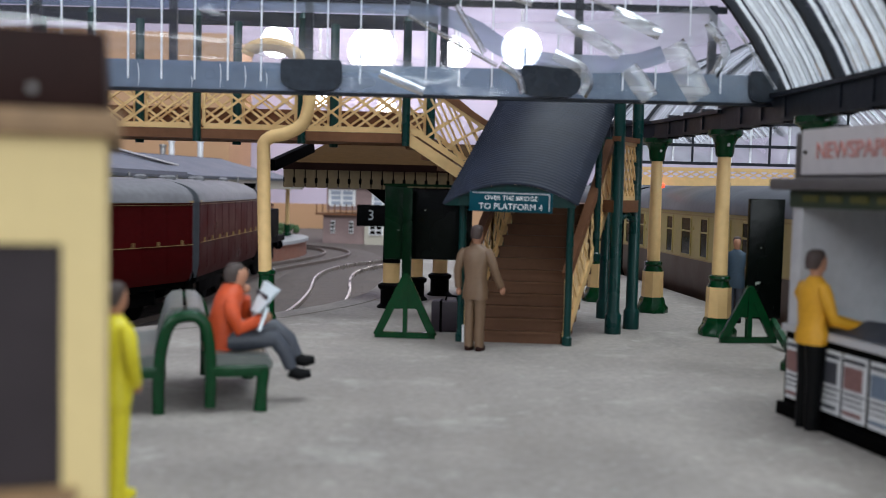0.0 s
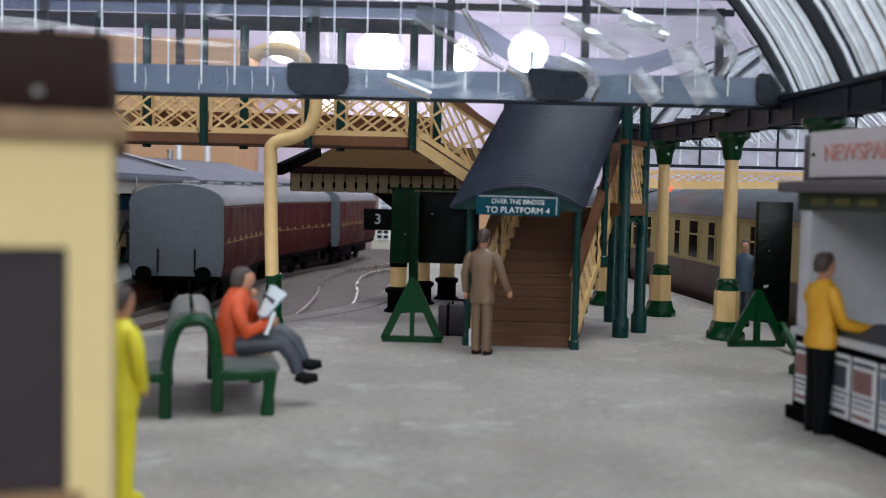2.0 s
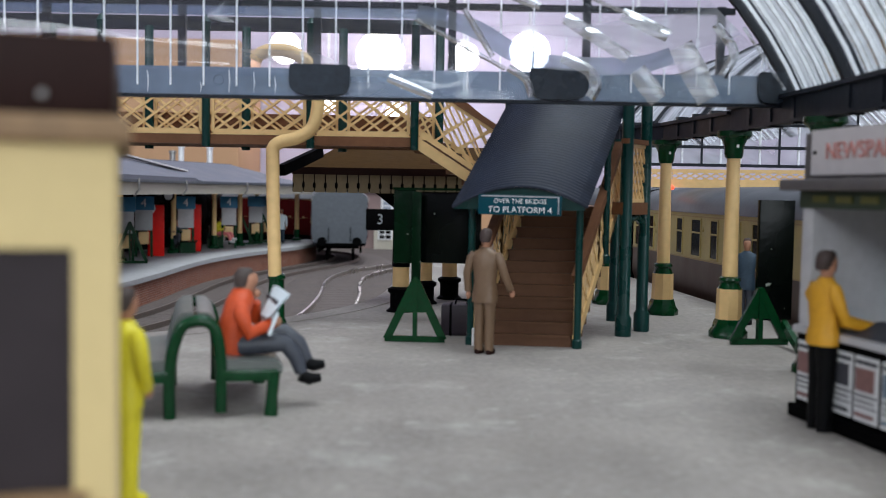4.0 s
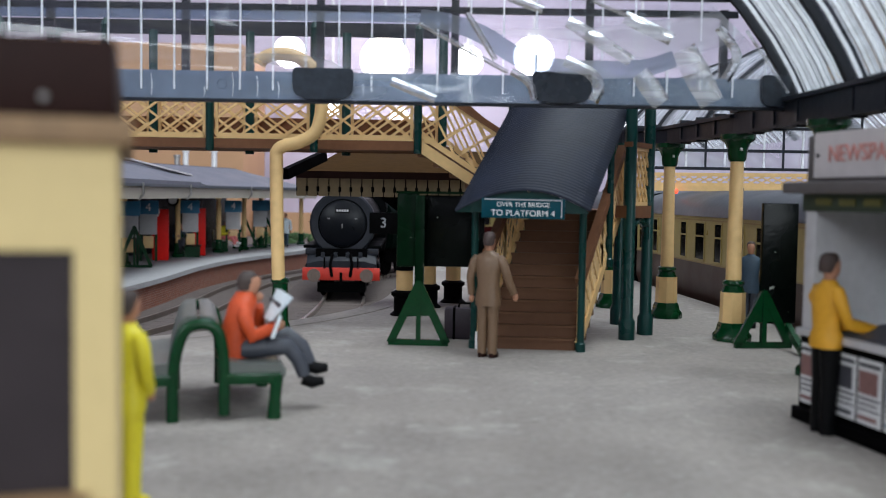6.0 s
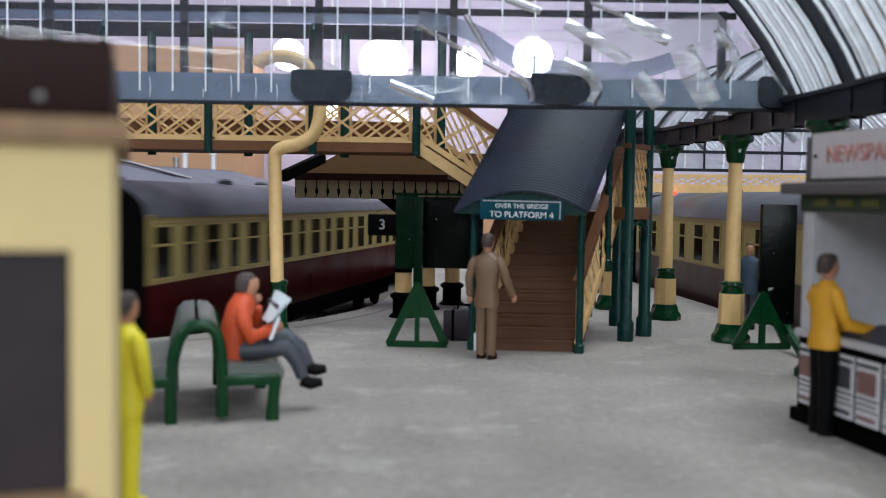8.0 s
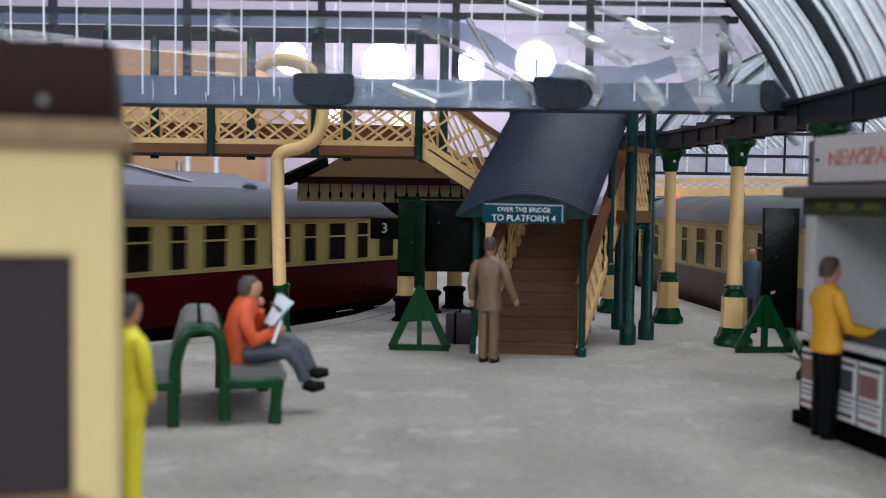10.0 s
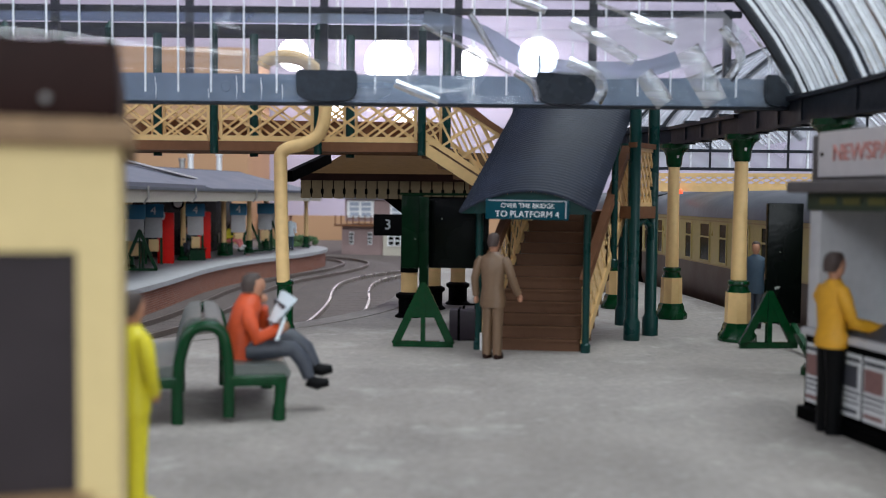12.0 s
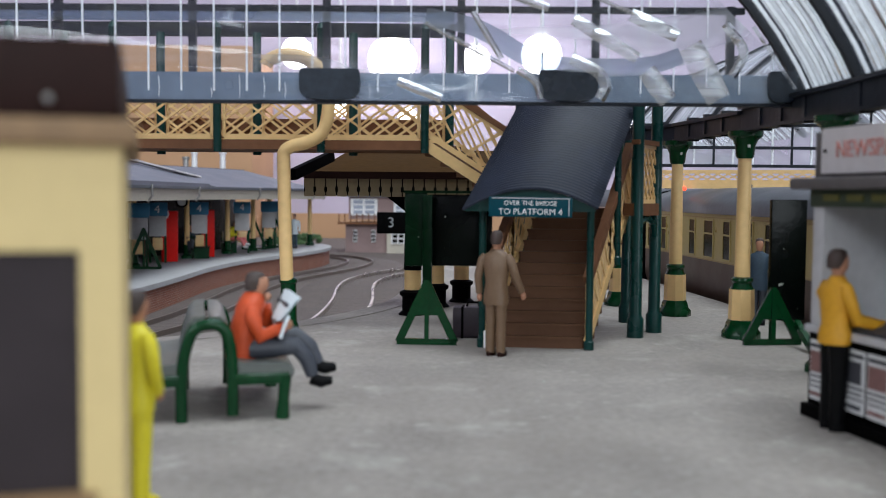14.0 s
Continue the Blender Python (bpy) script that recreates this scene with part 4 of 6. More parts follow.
    lettering("lettering", "OVER THE BRIDGE", 0.092, WHITE, sign, pose(0, -0.032 * S, 0.052 * S, 90), 0.004)
    lettering("lettering", "TO PLATFORM 4", 0.124, WHITE, sign, pose(0, -0.032 * S, -0.072 * S, 90), 0.004)


footbridge()


def island_canopy():
    """The low awning behind the hoarding."""
    t = thing("platform_awning", place(-1.05, 20.5, -0.08), "brown awning with cream pierced valance on cream and black columns", "awning")
    bm = bmesh.new()
    loft(bm, [[(x0, -0.9 + d, 2.72), (x1, -0.9 + d, 2.72), (x1, 1.4 + d, 3.35), (x0 + 0.7, 1.4 + d, 3.35)] for x0, x1, d in ((-1.75, 3.4, 0), (-1.75, 3.4, 0.12))])
    part("roof", bm, AWNING_BROWN, t)
    bm = bmesh.new()
    box(bm, -1.75, 3.4, -0.98, -0.9, 2.68, 2.82)
    part("fascia", bm, HUT_BROWN, t)
    w = 0.215
    for i in range(24):
        bm = bmesh.new()
        x = -1.75 + w * i
        box(bm, x + 0.012, x + w - 0.012, -0.95, -0.92, 2.52, 2.7)
        box(bm, x + 0.03, x + w - 0.03, -0.951, -0.921, 2.36, 2.53)
        box(bm, x + 0.012, x + w - 0.012, -0.952, -0.922, 2.33, 2.42)
        part("valance_board", bm, VALANCE, t)
    bm = bmesh.new()
    box(bm, -1.75, 3.4, -0.90, -0.86, 2.35, 2.69)
    part("valance_backing", bm, BLACK, t)
    bm = bmesh.new()
    bar(bm, (-1.72, -2.5, 2.72), (-1.2, -0.95, 3.12), 0.12, 0.2)
    part("bracket", bm, BLACK, t)
    bm = bmesh.new()
    loft(bm, [[(-0.25, y, 2.42), (0.42, y, 2.42), (0.42, y, 1.9)] for y in (-0.68, -0.56)])
    part("brace", bm, BLACK, t)
    for x, y in ((0.42, -1.5), (0.86, -0.1), (1.39, 0.9), (2.6, 0.3)):
        bm = bmesh.new()
        turned(bm, [(0.27, 0), (0.27, 0.1), (0.2, 0.16), (0.2, 0.42), (0.25, 0.46), (0.25, 0.52), (0.17, 0.56)], x, y, 14)
        c = part("column_foot", bm, BLACK, t)
        bm = bmesh.new()
        turned(bm, [(0.16, 0.55), (0.16, 0.93), (0.14, 0.95)], x, y, 14)
        part("column_band", bm, CREAM, c)
        bm = bmesh.new()
        turned(bm, [(0.17, 0.94), (0.15, 2.4)], x, y, 14)
        part("column_shaft", bm, BLACK, c)


island_canopy()


def hoarding():
    t = thing("hoarding", place(-0.28, 15.15, 0, -4), "tall dark green display hoarding on an A-frame foot", "hoarding", "green hoardings")
    for i in range(2):
        bm = bmesh.new()
        x0, x1 = (-0.36, -0.02) if i == 0 else (0.0, 0.98)
        box(bm, x0, x1, 0.1 + 0.12 * i, 0.2 + 0.12 * i, 1.2, 2.32 - 0.02 * i, bev=0.015)
        part("panel", bm, BOARD_GREEN if i == 0 else BOARD_DARK, t)
    bm = bmesh.new()
    a_frame(bm, 0.86, 0.95)
    box(bm, -0.14, 0.14, -0.03, 0.03, 0.62, 0.72)
    part("foot_frame", bm, GREEN, t, "glossy green A-frame foot")
    bm = bmesh.new()
    box(bm, -0.07, 0.07, -0.02, 0.09, 0.9, 2.3, bev=0.01)
    part("spine", bm, BOARD_GREEN, t)
    bm = bmesh.new()
    box(bm, -0.38, 0.98, 0.08, 0.36, 2.32, 2.36)
    part("capping", bm, BOARD_GREEN, t)
    s = thing("platform_number_sign", place(-0.84, 15.3, 1.86), "black sign with a pale numeral, hung from the hoarding", "sign")
    bm = bmesh.new()
    box(bm, -0.22, 0.22, -0.03, 0.03, -0.165, 0.165, bev=0.02)
    part("plate", bm, BLACK, s)
    lettering("numeral", "3", 0.22, NUMERAL_GREY, s, pose(0.0, -0.034 * S, 0, 90), 0.004)
    u = thing("hoarding", place(5.09, 15.4, 0, 6), "dark green display hoarding on an A-frame foot near the standing train", "hoarding", "green hoardings")
    bm = bmesh.new()
    box(bm, 0.06, 0.64, 0.25, 0.35, 0.35, 2.26, bev=0.015)
    part("panel", bm, BOARD_DARK, u)
    bm = bmesh.new()
    a_frame(bm, 0.86, 0.85)
    part("foot_frame", bm, GREEN, u, "glossy green A-frame foot")
    bm = bmesh.new()
    bar(bm, (0.22, -0.9, 0.06), (0.35, -0.1, 0.35), 0.08, 0.12)
    part("rear_foot", bm, GREEN, u)


hoarding()


def roof_column(m):
    t = thing("roof_column", m, "cream cast-iron roof column with dark green base, band and capital", "column", "roof columns")
    bm = bmesh.new()
    loft(bm, [[(r * math.cos(a), r * math.sin(a), z) for a in [math.pi / 8 + k * math.pi / 4 for k in range(8)]] for r, z in ((0.31, 0), (0.31, 0.1), (0.26, 0.16), (0.24, 0.25), (0.215, 0.3))])
    part("base", bm, GREEN, t)
    bm = bmesh.new()
    loft(bm, [[(r * math.cos(a), r * math.sin(a), z) for a in [math.pi / 8 + k * math.pi / 4 for k in range(8)]] for r, z in ((0.21, 0.28), (0.2, 0.8))])
    part("pedestal", bm, CREAM, t)
    bm = bmesh.new()
    turned(bm, [(0.17, 0.78), (0.19, 0.8), (0.17, 0.84), (0.15, 0.9), (0.18, 0.94), (0.17, 0.98), (0.13, 1.0)])
    part("band", bm, GREEN, t)
    bm = bmesh.new()
    turned(bm, [(0.128, 0.98), (0.105, 2.95)])
    part("shaft", bm, CREAM, t)
    bm = bmesh.new()
    turned(bm, [(0.12, 2.92), (0.14, 2.95), (0.15, 3.0), (0.16, 3.12), (0.2, 3.22), (0.28, 3.28), (0.28, 3.36)])
    cp = part("capital", bm, GREEN, t)
    bm = bmesh.new()
    box(bm, -0.02, 0.02, -0.175, -0.14, 3.09, 3.14)
    part("boss", bm, STEEL, cp)
    return t


COLUMN_LINE = [(5.15, 9.6), (5.06, 13.0), (4.84, 16.2), (4.44, 19.2), (3.66, 20.9)]
first = roof_column(place(*COLUMN_LINE[2], 0, 4))
for cx, cy in COLUMN_LINE[:2] + COLUMN_LINE[3:]:
    copy_thing(first, place(cx, cy, 0, (cx * 97) % 20))


def swan_post():
    t = thing("swan_neck_post", place(-2.62, 16.55, 0), "cream swan-neck post with green foot at the platform edge", "lamp post")
    bm = bmesh.new()
    turned(bm, [(0.17, 0), (0.17, 0.1), (0.14, 0.16), (0.13, 0.8), (0.15, 0.82), (0.15, 0.87), (0.11, 0.9)])
    part("foot", bm, GREEN, t)
    bm = bmesh.new()
    neck = curve_points([(-0.02, 0.86), (-0.05, 1.8), (-0.07, 2.8), (-0.06, 2.98), (0.06, 3.08), (0.3, 3.14), (0.56, 3.3), (0.66, 3.62), (0.66, 3.95), (0.6, 4.25), (0.3, 4.52), (-0.05, 4.58), (-0.3, 4.5), (-0.38, 4.38)], 0.07)
    tube(bm, [(q.x, -0.05, q.y) for q in neck], 0.11, 12)
    part("pipe", bm, CREAM, t)


swan_post()

# ---- train-shed roof ----
VAULT_C, VAULT_R = (-0.44, 1.16), 6.0


def vault_point(deg, r=VAULT_R):
    return VAULT_C[0] + r * math.cos(radians(deg)), VAULT_C[1] + r * math.sin(radians(deg))


def shed_roof():
    t = thing("shed_roof", place(0, 0, 3.36), "arched train-shed roof of clear plastic with dark ribs", "roof", kind="structure")
    base = (0, 0, 3.36)

    def p(name, bm, mat, parent=None, label=""):
        return part(name, bm, mat, t if parent is None else parent, label, base)

    angles = [24 + 100 * k / 20 for k in range(21)]
    ribs = [14.25, 12.3, 10.3, 8.2, 6.0, 3.6, 1.0, -2.0]
    for y in ribs:
        bm = bmesh.new()
        loft(bm, [[(*((x, y0)), z) for (x, z), y0 in ((vault_point(a, 6.02), y - 0.05), (vault_point(a, 6.12), y - 0.05), (vault_point(a, 6.12), y + 0.05), (vault_point(a, 6.02), y + 0.05))] for a in angles])
        p("rib", bm, GIRDER)
    for a in (62, 76, 90, 104, 123.6):
        x, z = vault_point(a, 6.05)
        bm = bmesh.new()
        bar(bm, (x, -2, z), (x, 14.25, z), 0.07, 0.1)
        p("purlin", bm, GIRDER)
    for y0, y1 in zip(ribs[1:], ribs):
        bm = bmesh.new()
        vs = [[bm.verts.new((x, y, z)) for x, z in (vault_point(a, 6.1) for a in angles)] for y in (y0, y1)]
        for i in range(len(angles) - 1):
            bm.faces.new((vs[0][i], vs[0][i + 1], vs[1][i + 1], vs[1][i]))
        pane = p("pane", bm, VAULT_GLASS, None, "clear plastic glazing sheet")
        pane.visible_shadow = False
        k = 6
        for i in range(1, k):
            y = y0 + (y1 - y0) * i / k
            bm = bmesh.new()
            loft(bm, [[(*((x, yy)), z) for (x, z), yy in ((vault_point(a, 6.04), y - 0.012), (vault_point(a, 6.09), y - 0.012), (vault_point(a, 6.09), y + 0.012), (vault_point(a, 6.04), y + 0.012))] for a in angles[:12]])
            p("glazing_bar", bm, MULLION)
    # eaves girders along the columns
    for pts in (COLUMN_LINE, [(5.15, 9.7), (5.1, 4), (5.1, -2)]):
        for a, b in zip(pts, pts[1:]):
            bm = bmesh.new()
            deep = 0.07 if b[1] < 17 else 0.0
            bar(bm, (*a, 3.5 + deep / 2), (*b, 3.5 + deep / 2), 0.16, 0.28 + deep)
            bar(bm, (*a, 3.66 + deep), (*b, 3.66 + deep), 0.3, 0.06)
            bar(bm, (*a, 3.37), (*b, 3.37), 0.24, 0.05)
            g = p("eaves_girder", bm, GIRDER)
            d = Vector(b) - Vector(a)
            for i in range(1, 4):
                q = Vector(a) + d * (i / 4)
                bm = bmesh.new()
                box(bm, q.x - 0.1, q.x + 0.1, q.y - 0.06, q.y + 0.06, 3.32, 3.75)
                p("stiffener", bm, GIRDER, g)
    # the glazed end screen across the platform
    y = 14.3
    bm = bmesh.new()
    box(bm, -9.0, 4.98, y - 0.05, y + 0.03, 3.62, 4.02)
    p("screen_beam", bm, PLATE, None, "blue-grey flat beam along the foot of the glazed screen")
    bm = bmesh.new()
    box(bm, -9.0, 4.98, y - 0.09, y + 0.05, 3.58, 3.625)
    p("beam_flange", bm, GIRDER)
    for x, w in ((-1.66, 0.43), (1.72, 0.42), (4.75, 0.2)):
        bm = bmesh.new()
        rim = []
        for k in range(24):
            a = 2 * math.pi * k / 24
            c, q = math.cos(a), math.sin(a)
            low = q < 0
            rim.append((x + w * math.copysign(abs(c) ** (0.55 if low else 0.15), c), 3.85 + 0.22 * math.copysign(abs(q) ** (0.7 if low else 0.2), q)))
        loft(bm, [[(u, yy, v) for u, v in rim] for yy in (y - 0.15, y - 0.052)])
        p("gusset", bm, GUSSET, None, "dark rounded plate on the beam")
    bm = bmesh.new()
    box(bm, -9.0, 0.1, y - 0.022, y - 0.012, 4.74, 4.885)
    ob = p("pale_strip", bm, PALE_STRIP, None, "pale blue translucent strip under the transom")
    ob.visible_shadow = False
    for x, h in ((-4.1, 0.3), (-3.35, 0.14), (-2.95, 0.33), (-2.6, 0.3), (-2.3, 0.22), (-1.1, 0.2)):
        bm = bmesh.new()
        tube(bm, [(x, y - 0.056, 3.66), (x + 0.01, y - 0.058, 3.66 + h * 0.5), (x - 0.005, y - 0.056, 3.66 + h)], [0.003, 0.008, 0.004], 6)
        p("scratch", bm, MULLION)
    bm = bmesh.new()
    tube(bm, [(-3.1 + 0.07 * math.cos(0.45 * k), y - 0.056, 3.84 + 0.07 * math.sin(0.45 * k)) for k in range(15)], 0.007, 6)
    p("glue_mark", bm, PLATE)
    for z, h in ((4.93, 0.09), (5.14, 0.06), (5.75, 0.1)):
        bm = bmesh.new()
        box(bm, -9.0, 4.3 - (z - 4.8) * 0.6, y - 0.02, y + 0.05, z - h / 2, z + h / 2)
        p("transom", bm, GIRDER)
    for i in range(8):
        x = -9.4 + 1.92 * i
        bm = bmesh.new()
        box(bm, x - 0.055, x + 0.055, y + 0.02, y + 0.1, 4.0, 6.6 if x < 3 else 5.0)
        p("stanchion", bm, GIRDER)
    x = -8.9
    while x < 4.9:
        bm = bmesh.new()
        top = 6.4 if x < 2.5 else 6.4 - (x - 2.5) * 1.0
        box(bm, x - 0.011, x + 0.011, y - 0.078, y - 0.055, 3.75, top)
        p("glazing_bar", bm, MULLION)
        x += 0.466
    bm = bmesh.new()
    n = 28
    lo, hi = [], []
    for i in range(n + 1):
        x = -9 + 13.9 * i / n
        w = 0.03 * math.sin(i * 1.3) + 0.02 * math.sin(i * 2.9)
        lo.append(bm.verts.new((x, y - 0.1 + w * 0.3, 3.62)))
        hi.append(bm.verts.new((x, y - 0.09 + w, 6.4 if x < 2.5 else 6.4 - (x - 2.5) * 1.0)))
    for i in range(n):
        bm.faces.new((lo[i], lo[i + 1], hi[i + 1], hi[i]))
    pane = p("screen_pane", bm, GLASS, None, "warped clear plastic sheet with reflections and painted reflection streaks")
    pane.visible_shadow = False
    # added strips standing in for the sheet's reflections: white glints, one dark bowed band
    def fold(points, width, name, mat, dy, label=""):
        pts = [Vector((x, 0, z)) for x, z in points]
        fine = [a.lerp(b, k / 6) for a, b in zip(pts, pts[1:]) for k in range(6)] + [pts[-1]]
        for _ in range(4):
            fine = [fine[0]] + [(fine[i - 1] + fine[i] * 2 + fine[i + 1]) / 4 for i in range(1, len(fine) - 1)] + [fine[-1]]
        rows = []
        bm = bmesh.new()
        for i, q in enumerate(fine):
            d = (fine[min(i + 1, len(fine) - 1)] - fine[max(i - 1, 0)]).normalized()
            side = Vector((-d.z, 0, d.x))
            w = width * (1 - 0.12 * abs(2 * i / (len(fine) - 1) - 1)) / 2
            rows.append([bm.verts.new((q.x + side.x * w * f, y - dy - 0.05 * (1 - f * f), q.z + side.z * w * f)) for f in (-1, -0.4, 0.3, 1)])
        for r0, r1 in zip(rows, rows[1:]):
            for j in range(3):
                bm.faces.new((r0[j], r0[j + 1], r1[j + 1], r1[j]))
        ob = p(name, bm, mat, pane, label)
        ob.visible_shadow = False

    for width, points in (
            (0.06, ((-0.30, 4.70), (0.95, 4.04))), (0.17, ((1.77, 4.77), (2.67, 4.23))),
            (0.15, ((1.74, 4.22), (2.14, 4.05), (2.25, 3.83), (2.15, 3.65))), (0.26, ((2.8, 4.06), (3.12, 3.64))),
            (0.34, ((3.41, 4.41), (3.83, 3.66))), (0.18, ((2.57, 4.84), (3.23, 4.54))), (0.05, ((2.12, 5.05), (3.28, 4.59))),
            (0.13, ((3.89, 4.72), (4.21, 4.33), (4.0, 3.98))), (0.05, ((4.29, 4.68), (4.9, 3.82))), (0.08, ((0.36, 4.86), (0.77, 4.21))),
            (0.11, ((0.93, 5.09), (1.42, 4.92))), (0.12, ((-0.69, 3.89), (-0.07, 3.65))), (0.10, ((0.99, 4.06), (1.26, 3.91), (1.33, 3.66)))):
        fold(points, width * 1.15, "crease", GLINT_STRIP, 0.2)
    fold(((-0.3, 4.80), (0.0, 4.76), (0.4, 4.66), (0.69, 4.52), (0.94, 4.35), (1.3, 4.17), (1.74, 4.11), (2.55, 4.11), (2.95, 4.15), (3.3, 4.28)), 0.27, "smoky_strip", STRIP, 0.12, "added bowed dark strip, shaped as a reflection on the sheet")
    # the aisle roof over the standing train
    angles = [150 - 110 * k / 16 for k in range(17)]

    def aisle(a, r):
        return 9.2 + r * math.cos(radians(a)), 1.4 + r * 0.92 * math.sin(radians(a))

    ys = [6, 9, 12, 15, 18, 21, 24, 28, 32, 36, 40, 44, 48]
    for yy in ys:
        bm = bmesh.new()
        loft(bm, [[(x - (yy - 14) * 0.08, y1, z) for (x, z), y1 in ((aisle(a, 4.75), yy - 0.06), (aisle(a, 4.87), yy - 0.06), (aisle(a, 4.87), yy + 0.06), (aisle(a, 4.75), yy + 0.06))] for a in angles])
        p("rib", bm, GIRDER)
    for y0, y1 in zip(ys, ys[1:]):
        bm = bmesh.new()
        vs = [[bm.verts.new((x - (yy - 14) * 0.08, yy, z)) for x, z in (aisle(a, 4.82) for a in angles)] for yy in (y0, y1)]
        for i in range(len(angles) - 1):
            bm.faces.new((vs[0][i], vs[0][i + 1], vs[1][i + 1], vs[1][i]))
        pane = p("pane", bm, AISLE_GLASS, None, "clear plastic glazing sheet")
        pane.visible_shadow = False
        for i in range(1, 8):
            yy = y0 + (y1 - y0) * i / 8
            bm = bmesh.new()
            loft(bm, [[(x - (yy - 14) * 0.08, y2, z) for (x, z), y2 in ((aisle(a, 4.78), yy - 0.02), (aisle(a, 4.81), yy - 0.02), (aisle(a, 4.81), yy + 0.02), (aisle(a, 4.78), yy + 0.02))] for a in angles])
            p("glazing_bar", bm, MULLION)
    bm = bmesh.new()
    vs = [[bm.verts.new((5.0 + 6.2 * i / 8, 26.6 + 0.05 * math.sin(i * 2.1), z)) for i in range(9)] for z in (3.12, 4.9)]
    for i in range(8):
        bm.faces.new((vs[0][i], vs[0][i + 1], vs[1][i + 1], vs[1][i]))
    p("aisle_pane", bm, AISLE_END, None, "clear plastic end sheet of the aisle")
    for i in range(13):
        bm = bmesh.new()
        x = 5.0 + 6.2 * i / 12
        box(bm, x - 0.025, x + 0.025, 26.45, 26.5, 3.1, 4.9)
        p("glazing_bar", bm, MULLION if i % 4 else GIRDER)
    for z in (3.12, 3.6, 4.2):
        bm = bmesh.new()
        box(bm, 5.0, 11.2, 26.42, 26.48, z - 0.04, z + 0.04)
        p("transom", bm, GIRDER)
    # far lattice girder across the right-hand track
    bm = bmesh.new()
    lattice(bm, (5.6, 26, 2.68), (10.5, 24.5, 2.68), 0.26, 0.26, 0.05, 2)
    bar(bm, (5.6, 26, 2.58), (10.5, 24.5, 2.58), 0.1, 0.14)
    lg = p("lattice_girder", bm, CREAM, None, "cream lattice girder")
    bm = bmesh.new()
    ball(bm, (6.1, 25.62, 2.5), 0.06)
    p("signal_lamp", bm, TAIL_RED, lg, "glowing red signal lamp")


shed_roof()

# ---- hut and stall ----


def hut():
    """The cream building close by: its corner, a dark window and its eaves."""
    t = thing("station_hut", place(-1.29, 4.0, 0, 17), "cream card station building with dark window and brown eaves", "hut")
    for x0, x1, z0, z1 in ((-3.2, 0, 0, 1.06), (-0.165, 0, 1.06, 2.06), (-3.2, -1.5, 1.06, 2.06), (-3.2, 0, 2.06, 2.48)):
        bm = bmesh.new()
        box(bm, x0, x1, 0, 2.0, z0, z1)
        part("wall_panel", bm, HUT_CREAM, t)
    bm = bmesh.new()
    box(bm, -1.5, -0.165, 0.03, 0.08, 1.085, 2.06)
    part("window", bm, HUT_DARK, t, "dark window")
    bm = bmesh.new()
    box(bm, -1.56, -0.11, -0.05, 0.03, 1.03, 1.085)
    part("sill", bm, HUT_TRIM, t)
    bm = bmesh.new()
    box(bm, -3.3, 0.06, -0.06, 2.1, 2.48, 2.585, bev=0.015)
    part("eave_board", bm, HUT_TRIM, t)
    bm = bmesh.new()
    box(bm, -3.3, 0.0, -0.03, 2.06, 2.585, 2.9, bev=0.012)
    f = part("fascia", bm, HUT_BROWN, t, "dark brown fascia")
    bm = bmesh.new()
    ball(bm, (-0.27, -0.032, 2.66), 0.018)
    part("stud", bm, STEEL, f)


hut()


def poster(parent, x, w, colour, z0=0.2, z1=0.82):
    bm = bmesh.new()
    box(bm, x, x + w, -0.055, -0.045, z0, z1)
    s = part("poster", bm, PAPER, parent, "printed poster")
    h = z1 - z0
    for k, (f0, f1, m) in enumerate(((0.88, 0.94, INK), (0.47, 0.82, colour), (0.385, 0.415, INK), (0.3, 0.325, INK), (0.22, 0.24, INK), (0.07, 0.13, colour))):
        bm = bmesh.new()
        box(bm, x + 0.06 * w, x + (0.94 - 0.1 * (k % 2)) * w, -0.062, -0.053, z0 + f0 * h, z0 + f1 * h)
        part("print", bm, m, s)


